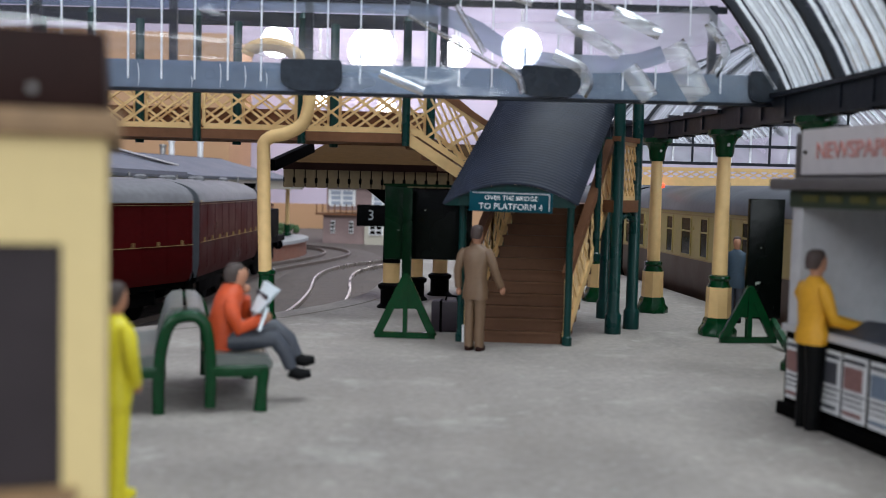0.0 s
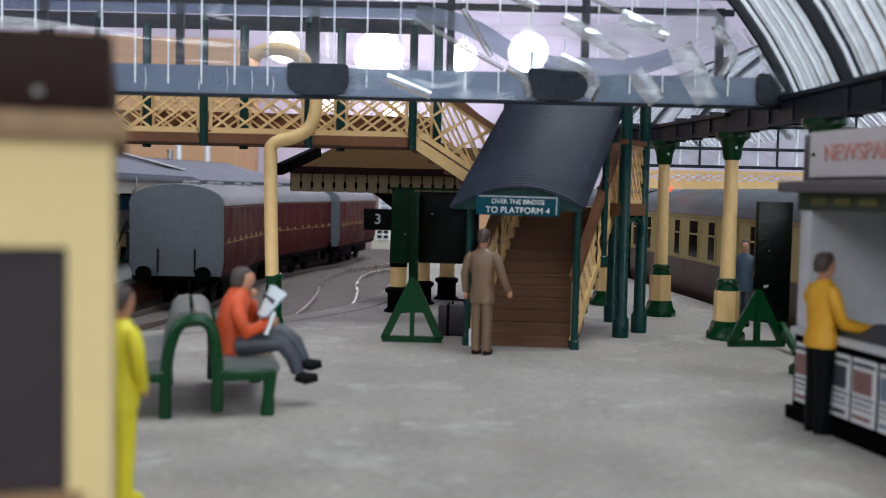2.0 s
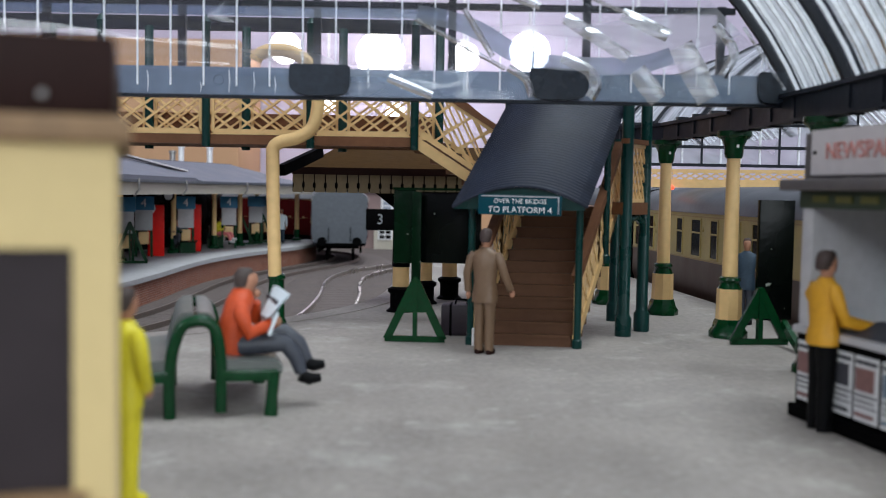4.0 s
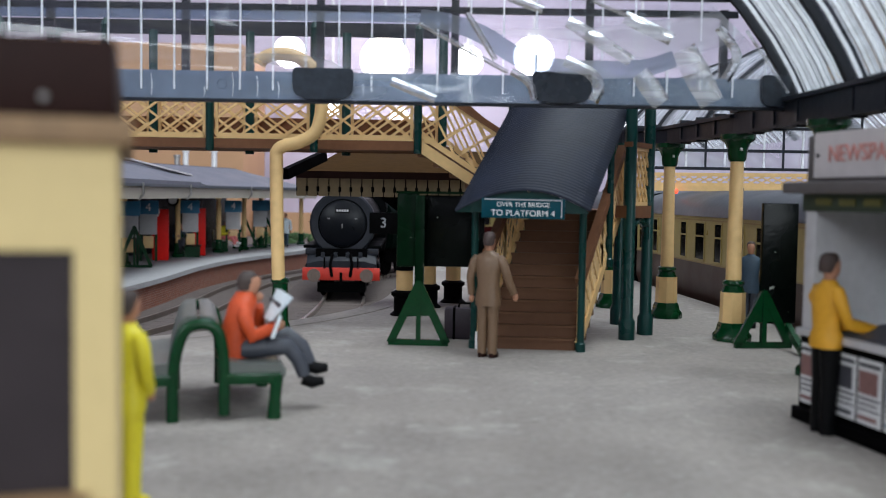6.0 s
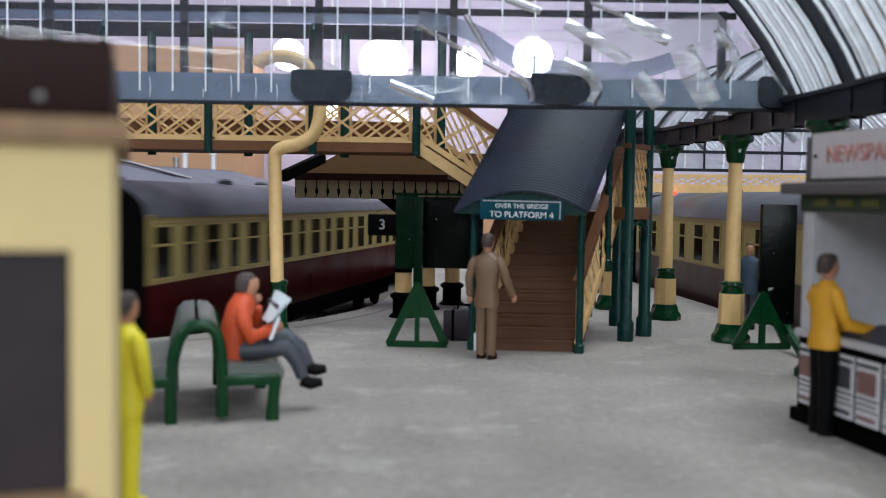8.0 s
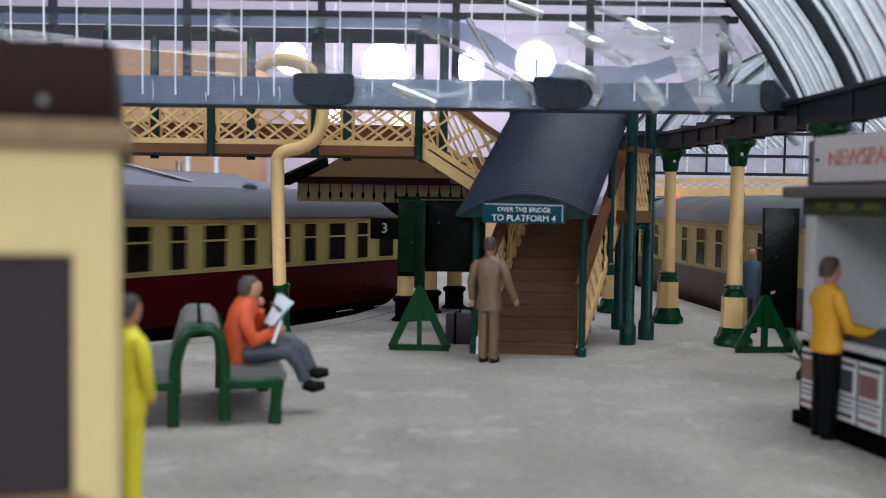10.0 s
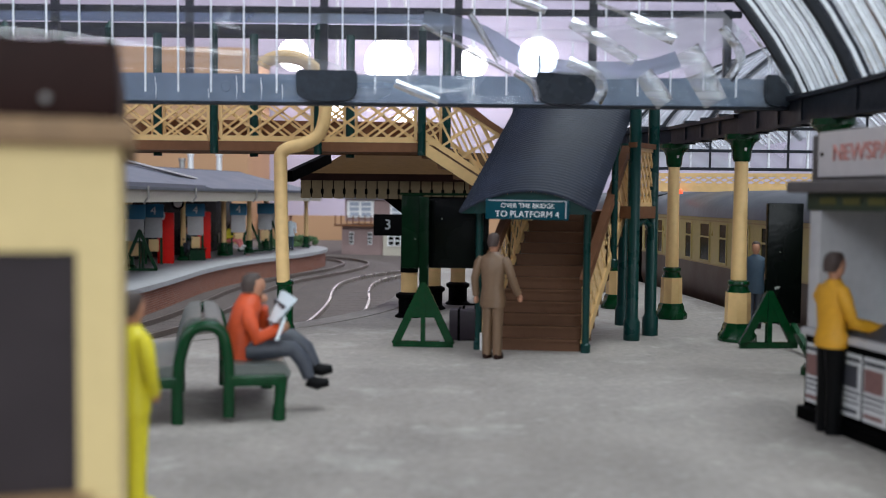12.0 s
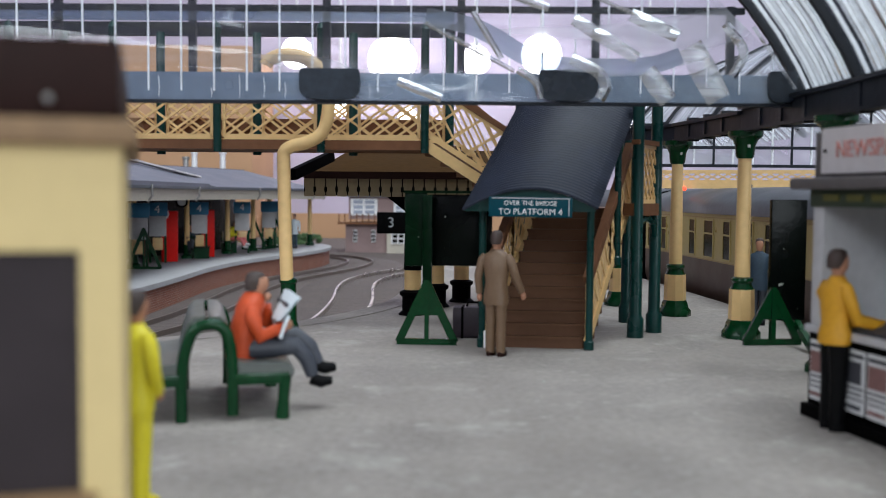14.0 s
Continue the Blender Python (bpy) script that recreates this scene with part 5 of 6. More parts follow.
def stall():
    t = thing("news_stall", place(3.88, 10.44, 0, -78.7), "grey news stall with poster-covered counter and pale blue inside", "stall")
    L, D = 4.2, 1.8
    bm = bmesh.new()
    box(bm, 0, L, -0.04, 0.55, 0, 0.9, bev=0.02)
    part("counter", bm, BLACK, t, "black counter front")
    bm = bmesh.new()
    box(bm, -0.04, L, -0.1, 0.6, 0, 0.14, bev=0.02)
    part("plinth", bm, BLACK, t)
    bm = bmesh.new()
    box(bm, -0.03, L, -0.08, 0.65, 0.9, 0.97, bev=0.01)
    part("counter_top", bm, STALL_GREY, t, "grey counter top")
    for i, (x, w, c) in enumerate(((0.06, 0.24, POSTER_RED), (0.34, 0.3, POSTER_BLUE), (0.68, 0.32, INK), (1.04, 0.36, POSTER_RED), (1.45, 0.36, POSTER_BLUE), (1.86, 0.36, INK), (2.3, 0.4, POSTER_RED))):
        poster(t, x, w, c)
    bm = bmesh.new()
    box(bm, 0, 0.2, -0.03, D, 0.97, 2.3, bev=0.02)
    part("end_wall", bm, STALL_GREY, t)
    bm = bmesh.new()
    box(bm, 0.2, L, D - 0.1, D, 0, 2.3)
    part("back_wall", bm, STALL_BLUE, t, "pale blue rear panel")
    bm = bmesh.new()
    box(bm, 0.2, L, 0.62, D - 0.1, 0.8, 0.9)
    part("shelf", bm, STALL_BLUE, t)
    bm = bmesh.new()
    box(bm, -0.02, L, -0.06, D, 2.2, 2.38, bev=0.015)
    f = part("lower_fascia", bm, STALL_GREEN, t, "dark green fascia with yellow bars")
    for i in range(9):
        bm = bmesh.new()
        x = 0.25 + i * 0.4
        box(bm, x, x + 0.26, -0.075, -0.055, 2.26, 2.33)
        part("bar", bm, YELLOW_INK, f)
    bm = bmesh.new()
    box(bm, -0.2, L, -0.2, D + 0.1, 2.38, 2.5, bev=0.03)
    part("cornice", bm, STALL_DARK, t, "grey projecting cornice")
    bm = bmesh.new()
    box(bm, -0.04, L, 0.0, D, 2.5, 2.98, bev=0.015)
    part("attic", bm, STALL_DARK, t)
    bm = bmesh.new()
    box(bm, 0.14, L, -0.04, 0.0, 2.54, 3.0)
    fa = part("name_board", bm, STALL_FASCIA, t, "pale board with faded red lettering")
    lettering("lettering", "NEWSPAPERS &", 0.235, STALL_RED, fa, pose(1.22 * S, -0.05 * S, 2.77 * S, 90), 0.006)
    bm = bmesh.new()
    ball(bm, (0.22, -0.05, 2.77), 0.02)
    part("stud", bm, BLACK, fa)
    # papers laid out on the counter, and a round dish
    bm = bmesh.new()
    loft(bm, [[(x, 0.02, 0.975), (x, 0.6, 0.975), (x, 0.6, 0.99 + h), (x, 0.3, 1.0 + h * 1.3), (x, 0.02, 0.99)] for x, h in ((0.55, 0.02), (0.9, 0.09), (1.4, 0.1), (2.2, 0.08), (3.0, 0.02))])
    solid("folded_paper", [(bm, TROUSER)], place(3.88, 10.44, 0, -78.7), "grey-blue bundle of papers on the stall counter", "paper")
    bm = bmesh.new()
    for k in range(20):
        a, b = 2 * math.pi * k / 20, 2 * math.pi * (k + 1) / 20
        bar(bm, (1.6 + 0.22 * math.cos(a), 1.25, 1.35 + 0.22 * math.sin(a)), (1.6 + 0.22 * math.cos(b), 1.25, 1.35 + 0.22 * math.sin(b)), 0.02, 0.02)
    bar(bm, (1.6, 1.25, 1.35), (1.6, 1.25, 0.9), 0.03, 0.03)
    bar(bm, (1.45, 1.25, 1.2), (1.75, 1.25, 1.5), 0.015, 0.015)
    bar(bm, (1.45, 1.25, 1.5), (1.75, 1.25, 1.2), 0.015, 0.015)
    solid("wire_rack", [(bm, STEEL)], place(3.88, 10.44, 0, -78.7), "round wire rack on the stall shelf", "rack")


stall()

# ---- bench and figures ----


def bench():
    t = thing("double_bench", place(-2.38, 9.9, 0, 14), "back-to-back platform bench with green iron ends and grey slabs", "bench")
    for y in (0.0, 1.75):
        bm = bmesh.new()
        arch = curve_points([(-0.25, 0.0), (-0.25, 0.42), (-0.21, 0.72), (-0.13, 0.92), (0.0, 0.98), (0.13, 0.96), (0.21, 0.84), (0.25, 0.5), (0.25, 0.0)], 0.06)
        tube(bm, [(q.x, y, q.y) for q in arch], 0.062, 10)
        part("arch", bm, GREEN, t)
        for sgn in (-1, 1):
            bm = bmesh.new()
            bar(bm, (sgn * 0.25, y, 0.42), (sgn * 0.82, y, 0.42), 0.11, 0.12, 0.02)
            part("seat_bearer", bm, GREEN, t)
            bm = bmesh.new()
            tube(bm, [(sgn * 0.75, y, 0), (sgn * 0.76, y, 0.2), (sgn * 0.78, y, 0.44)], [0.075, 0.062, 0.07], 10)
            part("leg", bm, GREEN, t)
    for sgn in (-1, 1):
        bm = bmesh.new()
        prof = [(0.22, 0.47), (0.8, 0.46), (0.86, 0.43), (0.87, 0.5), (0.82, 0.56), (0.5, 0.57), (0.26, 0.6), (0.22, 0.6)]
        loft(bm, [[(sgn * x, y, z) for x, z in prof] for y in (-0.02, 1.78)])
        part("seat", bm, SEAT_GREY, t, "grey moulded seat slab")
        bm = bmesh.new()
        loft(bm, [[(sgn * x, y, z) for x, z in ((0.24, 0.58), (0.3, 0.58), (0.2, 0.98), (0.13, 1.05), (0.02, 1.06), (0.02, 0.99), (0.12, 0.96))] for y in (0.05, 1.72)])
        part("backrest", bm, SEAT_GREY, t, "grey rounded back slab")


bench()


def figure_standing(m, top, legs, hair, label, coat=0.72, reach=(), carry=None, skirt=False, shoes=SHOE, slim=0.88):
    """A moulded figure looking along +y, 1.78 high. reach: the arms' elbow and fist, side by side."""
    a, b, c, d, e = (bmesh.new() for _ in range(5))
    if skirt:
        ovals(b, [(0, 0, 0.06, 0.2, 0.17), (0, 0, 0.4, 0.19, 0.16), (0, 0, 0.9, 0.17, 0.14)])
    else:
        for s in (-1, 1):
            ovals(b, [(s * 0.09, -0.01, 0.05, 0.075, 0.085), (s * 0.09, -0.01, 0.3, 0.08, 0.09), (s * 0.09, 0, 0.5, 0.085, 0.095), (s * 0.085, 0, 0.75, 0.1, 0.115), (s * 0.08, 0, 0.95, 0.11, 0.12)], 12)
    for s in (-1, 1):
        ovals(c, [(s * 0.095, 0.04, 0, 0.065, 0.14), (s * 0.095, 0.04, 0.05, 0.07, 0.145), (s * 0.095, 0.0, 0.1, 0.06, 0.08)], 12)
    ovals(a, [(0, -0.01, coat, 0.215, 0.16), (0, 0, coat + 0.1, 0.22, 0.165), (0, 0, 1.05, 0.185, 0.14), (0, 0, 1.22, 0.21, 0.15), (0, 0, 1.38, 0.235, 0.14), (0, 0, 1.46, 0.2, 0.11), (0, 0.01, 1.5, 0.11, 0.09), (0, 0.01, 1.53, 0.075, 0.075)], 16)
    fists = reach or (((-0.29, -0.03, 1.12), (-0.3, 0.05, 0.86)), ((0.29, -0.03, 1.12), (0.31, 0.05, 0.86)))
    for s, (elbow, fist) in zip((-1, 1), fists):
        el, fi = Vector(elbow), Vector(fist)
        tube(a, [(s * 0.19, 0, 1.43), (s * 0.245, -0.01, 1.36), tuple(el), tuple(el.lerp(fi, 0.9))], [0.07, 0.082, 0.068, 0.06], 10)
        ball(d, tuple(fi + (fi - el).normalized() * 0.04), (0.05, 0.05, 0.06), 8, 6)
    ovals(d, [(0, 0.015, 1.49, 0.06, 0.065), (0, 0.02, 1.56, 0.062, 0.07), (0, 0.03, 1.6, 0.082, 0.095), (0, 0.03, 1.68, 0.088, 0.105), (0, 0.025, 1.74, 0.08, 0.095), (0, 0.02, 1.77, 0.04, 0.05)], 14)
    ovals(e, [(0, -0.03, 1.6, 0.075, 0.085), (0, -0.02, 1.66, 0.096, 0.098), (0, 0.0, 1.72, 0.098, 0.112), (0, 0.01, 1.77, 0.085, 0.1), (0, 0.01, 1.795, 0.045, 0.055)], 14)
    for q in (a, b, c, d, e):
        bmesh.ops.scale(q, verts=q.verts[:], vec=(slim, slim, 1))
    pieces = [(a, top), (b, legs), (c, shoes), (d, SKIN), (e, hair)]
    return solid("figurine", pieces, m, label, "figurine", "painted figures", smooth=60)


def figure_seated(m, top, legs, hair, label, shoes=SHOE, paper=True):
    """A moulded figure sitting with crossed legs, looking along +y; its seat is at z = 0.58."""
    a, b, c, d, e = (bmesh.new() for _ in range(5))
    ovals(a, [(0, -0.02, 0.56, 0.2, 0.17), (0, -0.02, 0.66, 0.215, 0.18), (0, 0.0, 0.85, 0.205, 0.155), (0, 0.05, 1.02, 0.225, 0.15), (0, 0.08, 1.13, 0.23, 0.15), (0, 0.09, 1.2, 0.16, 0.12), (0, 0.1, 1.26, 0.095, 0.09)], 16)
    tube(b, [(-0.1, 0.05, 0.68), (-0.09, 0.3, 0.74), (-0.05, 0.55, 0.78), (-0.03, 0.7, 0.66), (-0.02, 0.79, 0.48)], [0.11, 0.11, 0.095, 0.085, 0.065], 12)
    tube(b, [(0.1, 0.05, 0.67), (0.1, 0.3, 0.68), (0.06, 0.54, 0.68), (0.06, 0.66, 0.54), (0.06, 0.72, 0.36)], [0.11, 0.11, 0.095, 0.085, 0.065], 12)
    tube(c, [(-0.02, 0.77, 0.45), (-0.02, 0.87, 0.42), (-0.02, 0.98, 0.43)], [0.07, 0.07, 0.045], 10)
    tube(c, [(0.06, 0.71, 0.33), (0.06, 0.81, 0.29), (0.06, 0.93, 0.30)], [0.07, 0.07, 0.045], 10)
    tube(a, [(0.19, 0.08, 1.1), (0.25, 0.08, 1.02), (0.27, 0.16, 0.82), (0.16, 0.40, 0.9)], [0.07, 0.085, 0.078, 0.064], 10)
    ball(d, (0.13, 0.45, 0.92), 0.058, 8, 6)
    tube(a, [(-0.19, 0.08, 1.1), (-0.26, 0.12, 1.0), (-0.2, 0.27, 0.9), (-0.07, 0.25, 1.1)], [0.07, 0.085, 0.07, 0.05], 10)
    ball(d, (-0.04, 0.245, 1.2), 0.05, 8, 6)
    ovals(d, [(0, 0.12, 1.19, 0.06, 0.065), (0, 0.15, 1.26, 0.07, 0.08), (0, 0.17, 1.33, 0.086, 0.1), (0, 0.16, 1.4, 0.085, 0.1), (0, 0.15, 1.45, 0.05, 0.06)], 14)
    ovals(e, [(0, 0.1, 1.28, 0.08, 0.08), (0, 0.11, 1.36, 0.096, 0.1), (0, 0.13, 1.43, 0.09, 0.105), (0, 0.13, 1.475, 0.045, 0.055)], 14)
    ob = solid("figurine", [(a, top), (b, legs), (c, shoes), (d, SKIN), (e, hair)], m, label, "figurine", "painted figures", smooth=60)
    if paper:
        q = bmesh.new()
        rows = []
        for i in range(9):
            f = i / 8
            rows.append([(-0.3, 0.52 + 0.10 * f, 0.92 + 0.26 * f), (0.0, 0.46 + 0.16 * f, 0.9 + 0.3 * f), (0.3, 0.52 + 0.20 * f, 0.90 + 0.24 * f)])
        vs = [[[q.verts.new((x, y + d2, z)) for x, y, z in r] for r in rows] for d2 in (0, 0.025)]
        for g in vs:
            for i in range(8):
                for j in range(2):
                    q.faces.new((g[i][j], g[i][j + 1], g[i + 1][j + 1], g[i + 1][j]))
        k = bmesh.new()
        bar(k, (-0.12, 0.545, 1.08), (0.24, 0.615, 1.04), 0.025, 0.06)
        fold = bmesh.new()
        loft(fold, [[(-0.3, 0.5, 0.72), (0.3, 0.52, 0.72), (0.3, 0.6, 0.95), (-0.3, 0.56, 0.95)], [(-0.3, 0.53, 0.72), (0.3, 0.55, 0.72), (0.3, 0.63, 0.95), (-0.3, 0.59, 0.95)]])
        solid("newspaper", [(q, NEWS), (fold, NEWS), (k, INK)], m @ place(0, -0.17, 0.08), "pale blue-white folded newspaper held by the seated figure", "newspaper")
    return ob


figure_standing(place(0.73, 14.16, 0, -24), TAN, TAN, HAIR, "all-brown moulded figure in a suit before the stair", 0.74, (((-0.3, -0.05, 1.14), (-0.3, 0.02, 0.87)), ((0.33, 0.02, 1.13), (0.4, 0.14, 0.9))), shoes=HUT_BROWN)
figure_standing(place(3.86, 9.78, 0, -80), MUSTARD, SHOE, HAIR, "figure in a mustard coat and black trousers at the stall", 0.86, (((-0.24, 0.1, 1.12), (-0.2, 0.5, 1.0)), ((0.25, 0.1, 1.12), (0.2, 0.55, 1.02))))
figure_standing(place(-2.25, 7.2, 0, -40) @ Matrix.Scale(0.88, 4), YELLOW, YELLOW, HAIR_GREY, "figure in bright yellow clothes beside the hut", 0.8, (((-0.25, 0.04, 1.1), (-0.1, 0.18, 1.0)), ((0.25, 0.04, 1.1), (0.1, 0.18, 0.94))), shoes=YELLOW)
figure_standing(place(5.65, 17.9, 0, 160) @ Matrix.Scale(0.87, 4), BLUE_CLOTH, TROUSER, HAIR, "figure in blue-grey clothes by the standing train")
figure_seated(place(-2.12, 10.42, 0, -76), ORANGE, TROUSER, HAIR_GREY, "figure in an orange jacket reading on the bench")
figure_seated(place(-10.3, 47.6, P4_Z, -110), YELLOW, PINK, HAIR, "tiny figure in yellow and pink sitting on the far platform", WHITE, False)
figure_seated(place(-11.25, 43.5, P4_Z, 200), BLUE_CLOTH, TROUSER, HAIR, "tiny figure in dark blue sitting on the far platform", SHOE, False)
figure_standing(place(-8.0, 52.3, P4_Z, 180), NEWS, BLUE_CLOTH, HAIR, "tiny figure in pale blue on the far platform")


def suitcase():
    t = thing("suitcase", place(0.49, 16.0, 0, -6), "dark plum suitcase standing on the platform", "suitcase")
    bm = bmesh.new()
    box(bm, -0.36, 0.28, -0.15, 0.15, 0, 0.5, bev=0.05)
    part("body", bm, CASE, t)
    bm = bmesh.new()
    tube(bm, [(-0.14, 0, 0.5), (-0.12, 0, 0.57), (0.04, 0, 0.57), (0.06, 0, 0.5)], 0.02, 8)
    part("handle", bm, BLACK, t)
    for x in (-0.2, 0.14):
        bm = bmesh.new()
        box(bm, x - 0.02, x + 0.02, -0.158, 0.158, 0, 0.507)
        part("strap", bm, BLACK, t)


suitcase()

# ---- trains ----


def profile(w, z0, z_side, z_top, n=10):
    """A coach's outline: straight sides and an arched roof."""
    h = w / 2
    pts = [(-h * 0.94, z0), (-h, z0 + 0.4), (-h, z_side)]
    for i in range(1, n):
        a = math.pi * (1 - i / n)
        pts.append((h * math.cos(a), z_side + (z_top - z_side) * math.sin(a) ** 0.8))
    return pts + [(h, z_side), (h, z0 + 0.4), (h * 0.94, z0)]


def bogie(t, y, w=0.98):
    for x in (-w, w):
        bm = bmesh.new()
        box(bm, x - 0.05, x + 0.05, y - 1.3, y + 1.3, 0.4, 0.75, bev=0.03)
        part("bogie_frame", bm, BLACK, t)
    for dy in (-0.9, 0.9):
        for x in (-0.66, 0.66):
            bm = bmesh.new()
            turned(bm, [(0.46, -0.06), (0.46, 0.02), (0.42, 0.03), (0.42, 0.07)], n=18)
            ob = part("wheel", bm, BLACK, t)
            ob.matrix_local = place(x, y + dy, 0.46, 0, 0, 90)


def buffers(t, y, sgn, mat=BLACK, z=1.05):
    for x in (-0.86, 0.86):
        bm = bmesh.new()
        turned(bm, [(0.1, 0), (0.1, 0.25), (0.07, 0.26), (0.07, 0.4), (0.22, 0.41), (0.22, 0.45)], n=14)
        ob = part("buffer", bm, mat, t)
        ob.matrix_local = place(x, y, z, 0, -90 * sgn)


def coach(m, L, lower, upper, roof, end, label, group, windows, two_tone=True, tail=False, lamp=False):
    t = thing("coach", m, label, "railway coach", group)
    W, waist, gutter, top = 2.6, 1.95, 3.05, 3.68
    bm = bmesh.new()
    loft(bm, [[(x, y, z) for x, z in ((-1.2, 0.95), (-1.3, 1.25), (-1.3, waist), (1.3, waist), (1.3, 1.25), (1.2, 0.95))] for y in (-L / 2, L / 2)])
    part("lower_body", bm, lower, t)
    bm = bmesh.new()
    box(bm, -1.298, 1.298, -L / 2, L / 2, waist, gutter)
    up = part("upper_body", bm, upper, t)
    pts = [(math.cos(math.pi * i / 12), math.sin(math.pi * i / 12)) for i in range(13)]
    bm = bmesh.new()
    loft(bm, [[(1.34 * f * c, y, gutter + (top - gutter) * (s ** 0.85 if s > 1e-6 else 0) * f) for c, s in pts] for y, f in ((-L / 2 - 0.03, 0.97), (-L / 2 + 0.3, 1.0), (L / 2 - 0.3, 1.0), (L / 2 + 0.03, 0.97))])
    part("roof", bm, roof, t)
    for sgn in (-1, 1):
        bm = bmesh.new()
        loft(bm, [[(x, sgn * (L / 2 + d), z) for x, z in profile(2.56, 0.95, gutter, top - 0.03)] for d in (0.0, 0.05)])
        e = part("end", bm, end, t)
        bm = bmesh.new()
        box(bm, -0.5, 0.5, sgn * (L / 2 + 0.04), sgn * (L / 2 + 0.34), 1.05, 2.95, bev=0.03)
        if not (tail and sgn < 0):
            part("gangway", bm, BLACK, e)
        else:
            bm.free()
            for x in (-0.5, 0.5):
                bm = bmesh.new()
                bar(bm, (x, -L / 2 - 0.08, 1.05), (x, -L / 2 - 0.08, 1.75), 0.04, 0.04)
                part("lamp_iron", bm, BLACK, e)
        buffers(t, sgn * L / 2, sgn)
        bm = bmesh.new()
        box(bm, -1.22, 1.22, sgn * (L / 2 - 0.1), sgn * (L / 2 + 0.02), 0.85, 1.12)
        part("headstock", bm, BLACK, t)
        bogie(t, sgn * (L / 2 - 2.4))
        bm = bmesh.new()
        for z, h in ((gutter + 0.02, 0.06), ) + (((waist + 0.02, 0.03), (gutter - 0.08, 0.03)) if two_tone else ((waist - 0.02, 0.014), (gutter - 0.06, 0.01))):
            box(bm, sgn * 1.296, sgn * 1.318, -L / 2, L / 2, z - h / 2, z + h / 2)
        part("lining", bm, GOLD, t)
    bm = bmesh.new()
    box(bm, -0.9, 0.9, -L / 2 + 4, L / 2 - 4, 0.45, 0.95)
    box(bm, -1.15, 1.15, -L / 2, L / 2, 0.8, 1.0)
    part("underframe", bm, BLACK, t)
    for i in range(0 if two_tone else windows):
        y = -L / 2 + L * (i + 0.5) / windows
        for sgn in (-1, 1):
            bm = bmesh.new()
            box(bm, sgn * 1.3, sgn * 1.34, y - 0.018, y + 0.018, waist - 0.03, waist + 0.11)
            part("door_handle", bm, GOLD, t)
            bm = bmesh.new()
            box(bm, sgn * 1.297, sgn * 1.306, y + 0.365, y + 0.38, 1.2, gutter - 0.05)
            part("door_edge", bm, lower, t)
    for i in range(windows if two_tone else 0):
        y = -L / 2 + L * (i + 0.5) / windows
        w = 0.62 if i % 2 else 0.42
        for sgn in (-1, 1):
            bm = bmesh.new()
            box(bm, sgn * 1.29, sgn * 1.306, y - w / 2, y + w / 2, waist + 0.1, gutter - 0.16)
            wn = part("window", bm, PANE, t)
            bm = bmesh.new()
            for a, b, c, d in ((y - w / 2 - 0.04, y - w / 2, waist + 0.06, gutter - 0.12), (y + w / 2, y + w / 2 + 0.04, waist + 0.06, gutter - 0.12), (y - w / 2, y + w / 2, gutter - 0.16, gutter - 0.12), (y - w / 2, y + w / 2, waist + 0.06, waist + 0.1), (y - w / 2, y + w / 2, gutter - 0.48, gutter - 0.44)):
                box(bm, sgn * 1.296, sgn * 1.322, a, b, c, d)
            part("window_frame", bm, upper if two_tone else BLACK, wn)
    for i in range(5):
        bm = bmesh.new()
        turned(bm, [(0.16, top - 0.04), (0.16, top + 0.05), (0.08, top + 0.1)], (-1) ** i * 0.3, -L / 2 + L * (i + 0.5) / 5, 10)
        part("roof_vent", bm, roof, t)
    if lamp:
        bm = bmesh.new()
        ball(bm, (1.05, L / 2 + 0.15, 1.35), 0.16)
        part("tail_lamp", bm, TAIL_RED, t, "glowing red lamp")
    return t


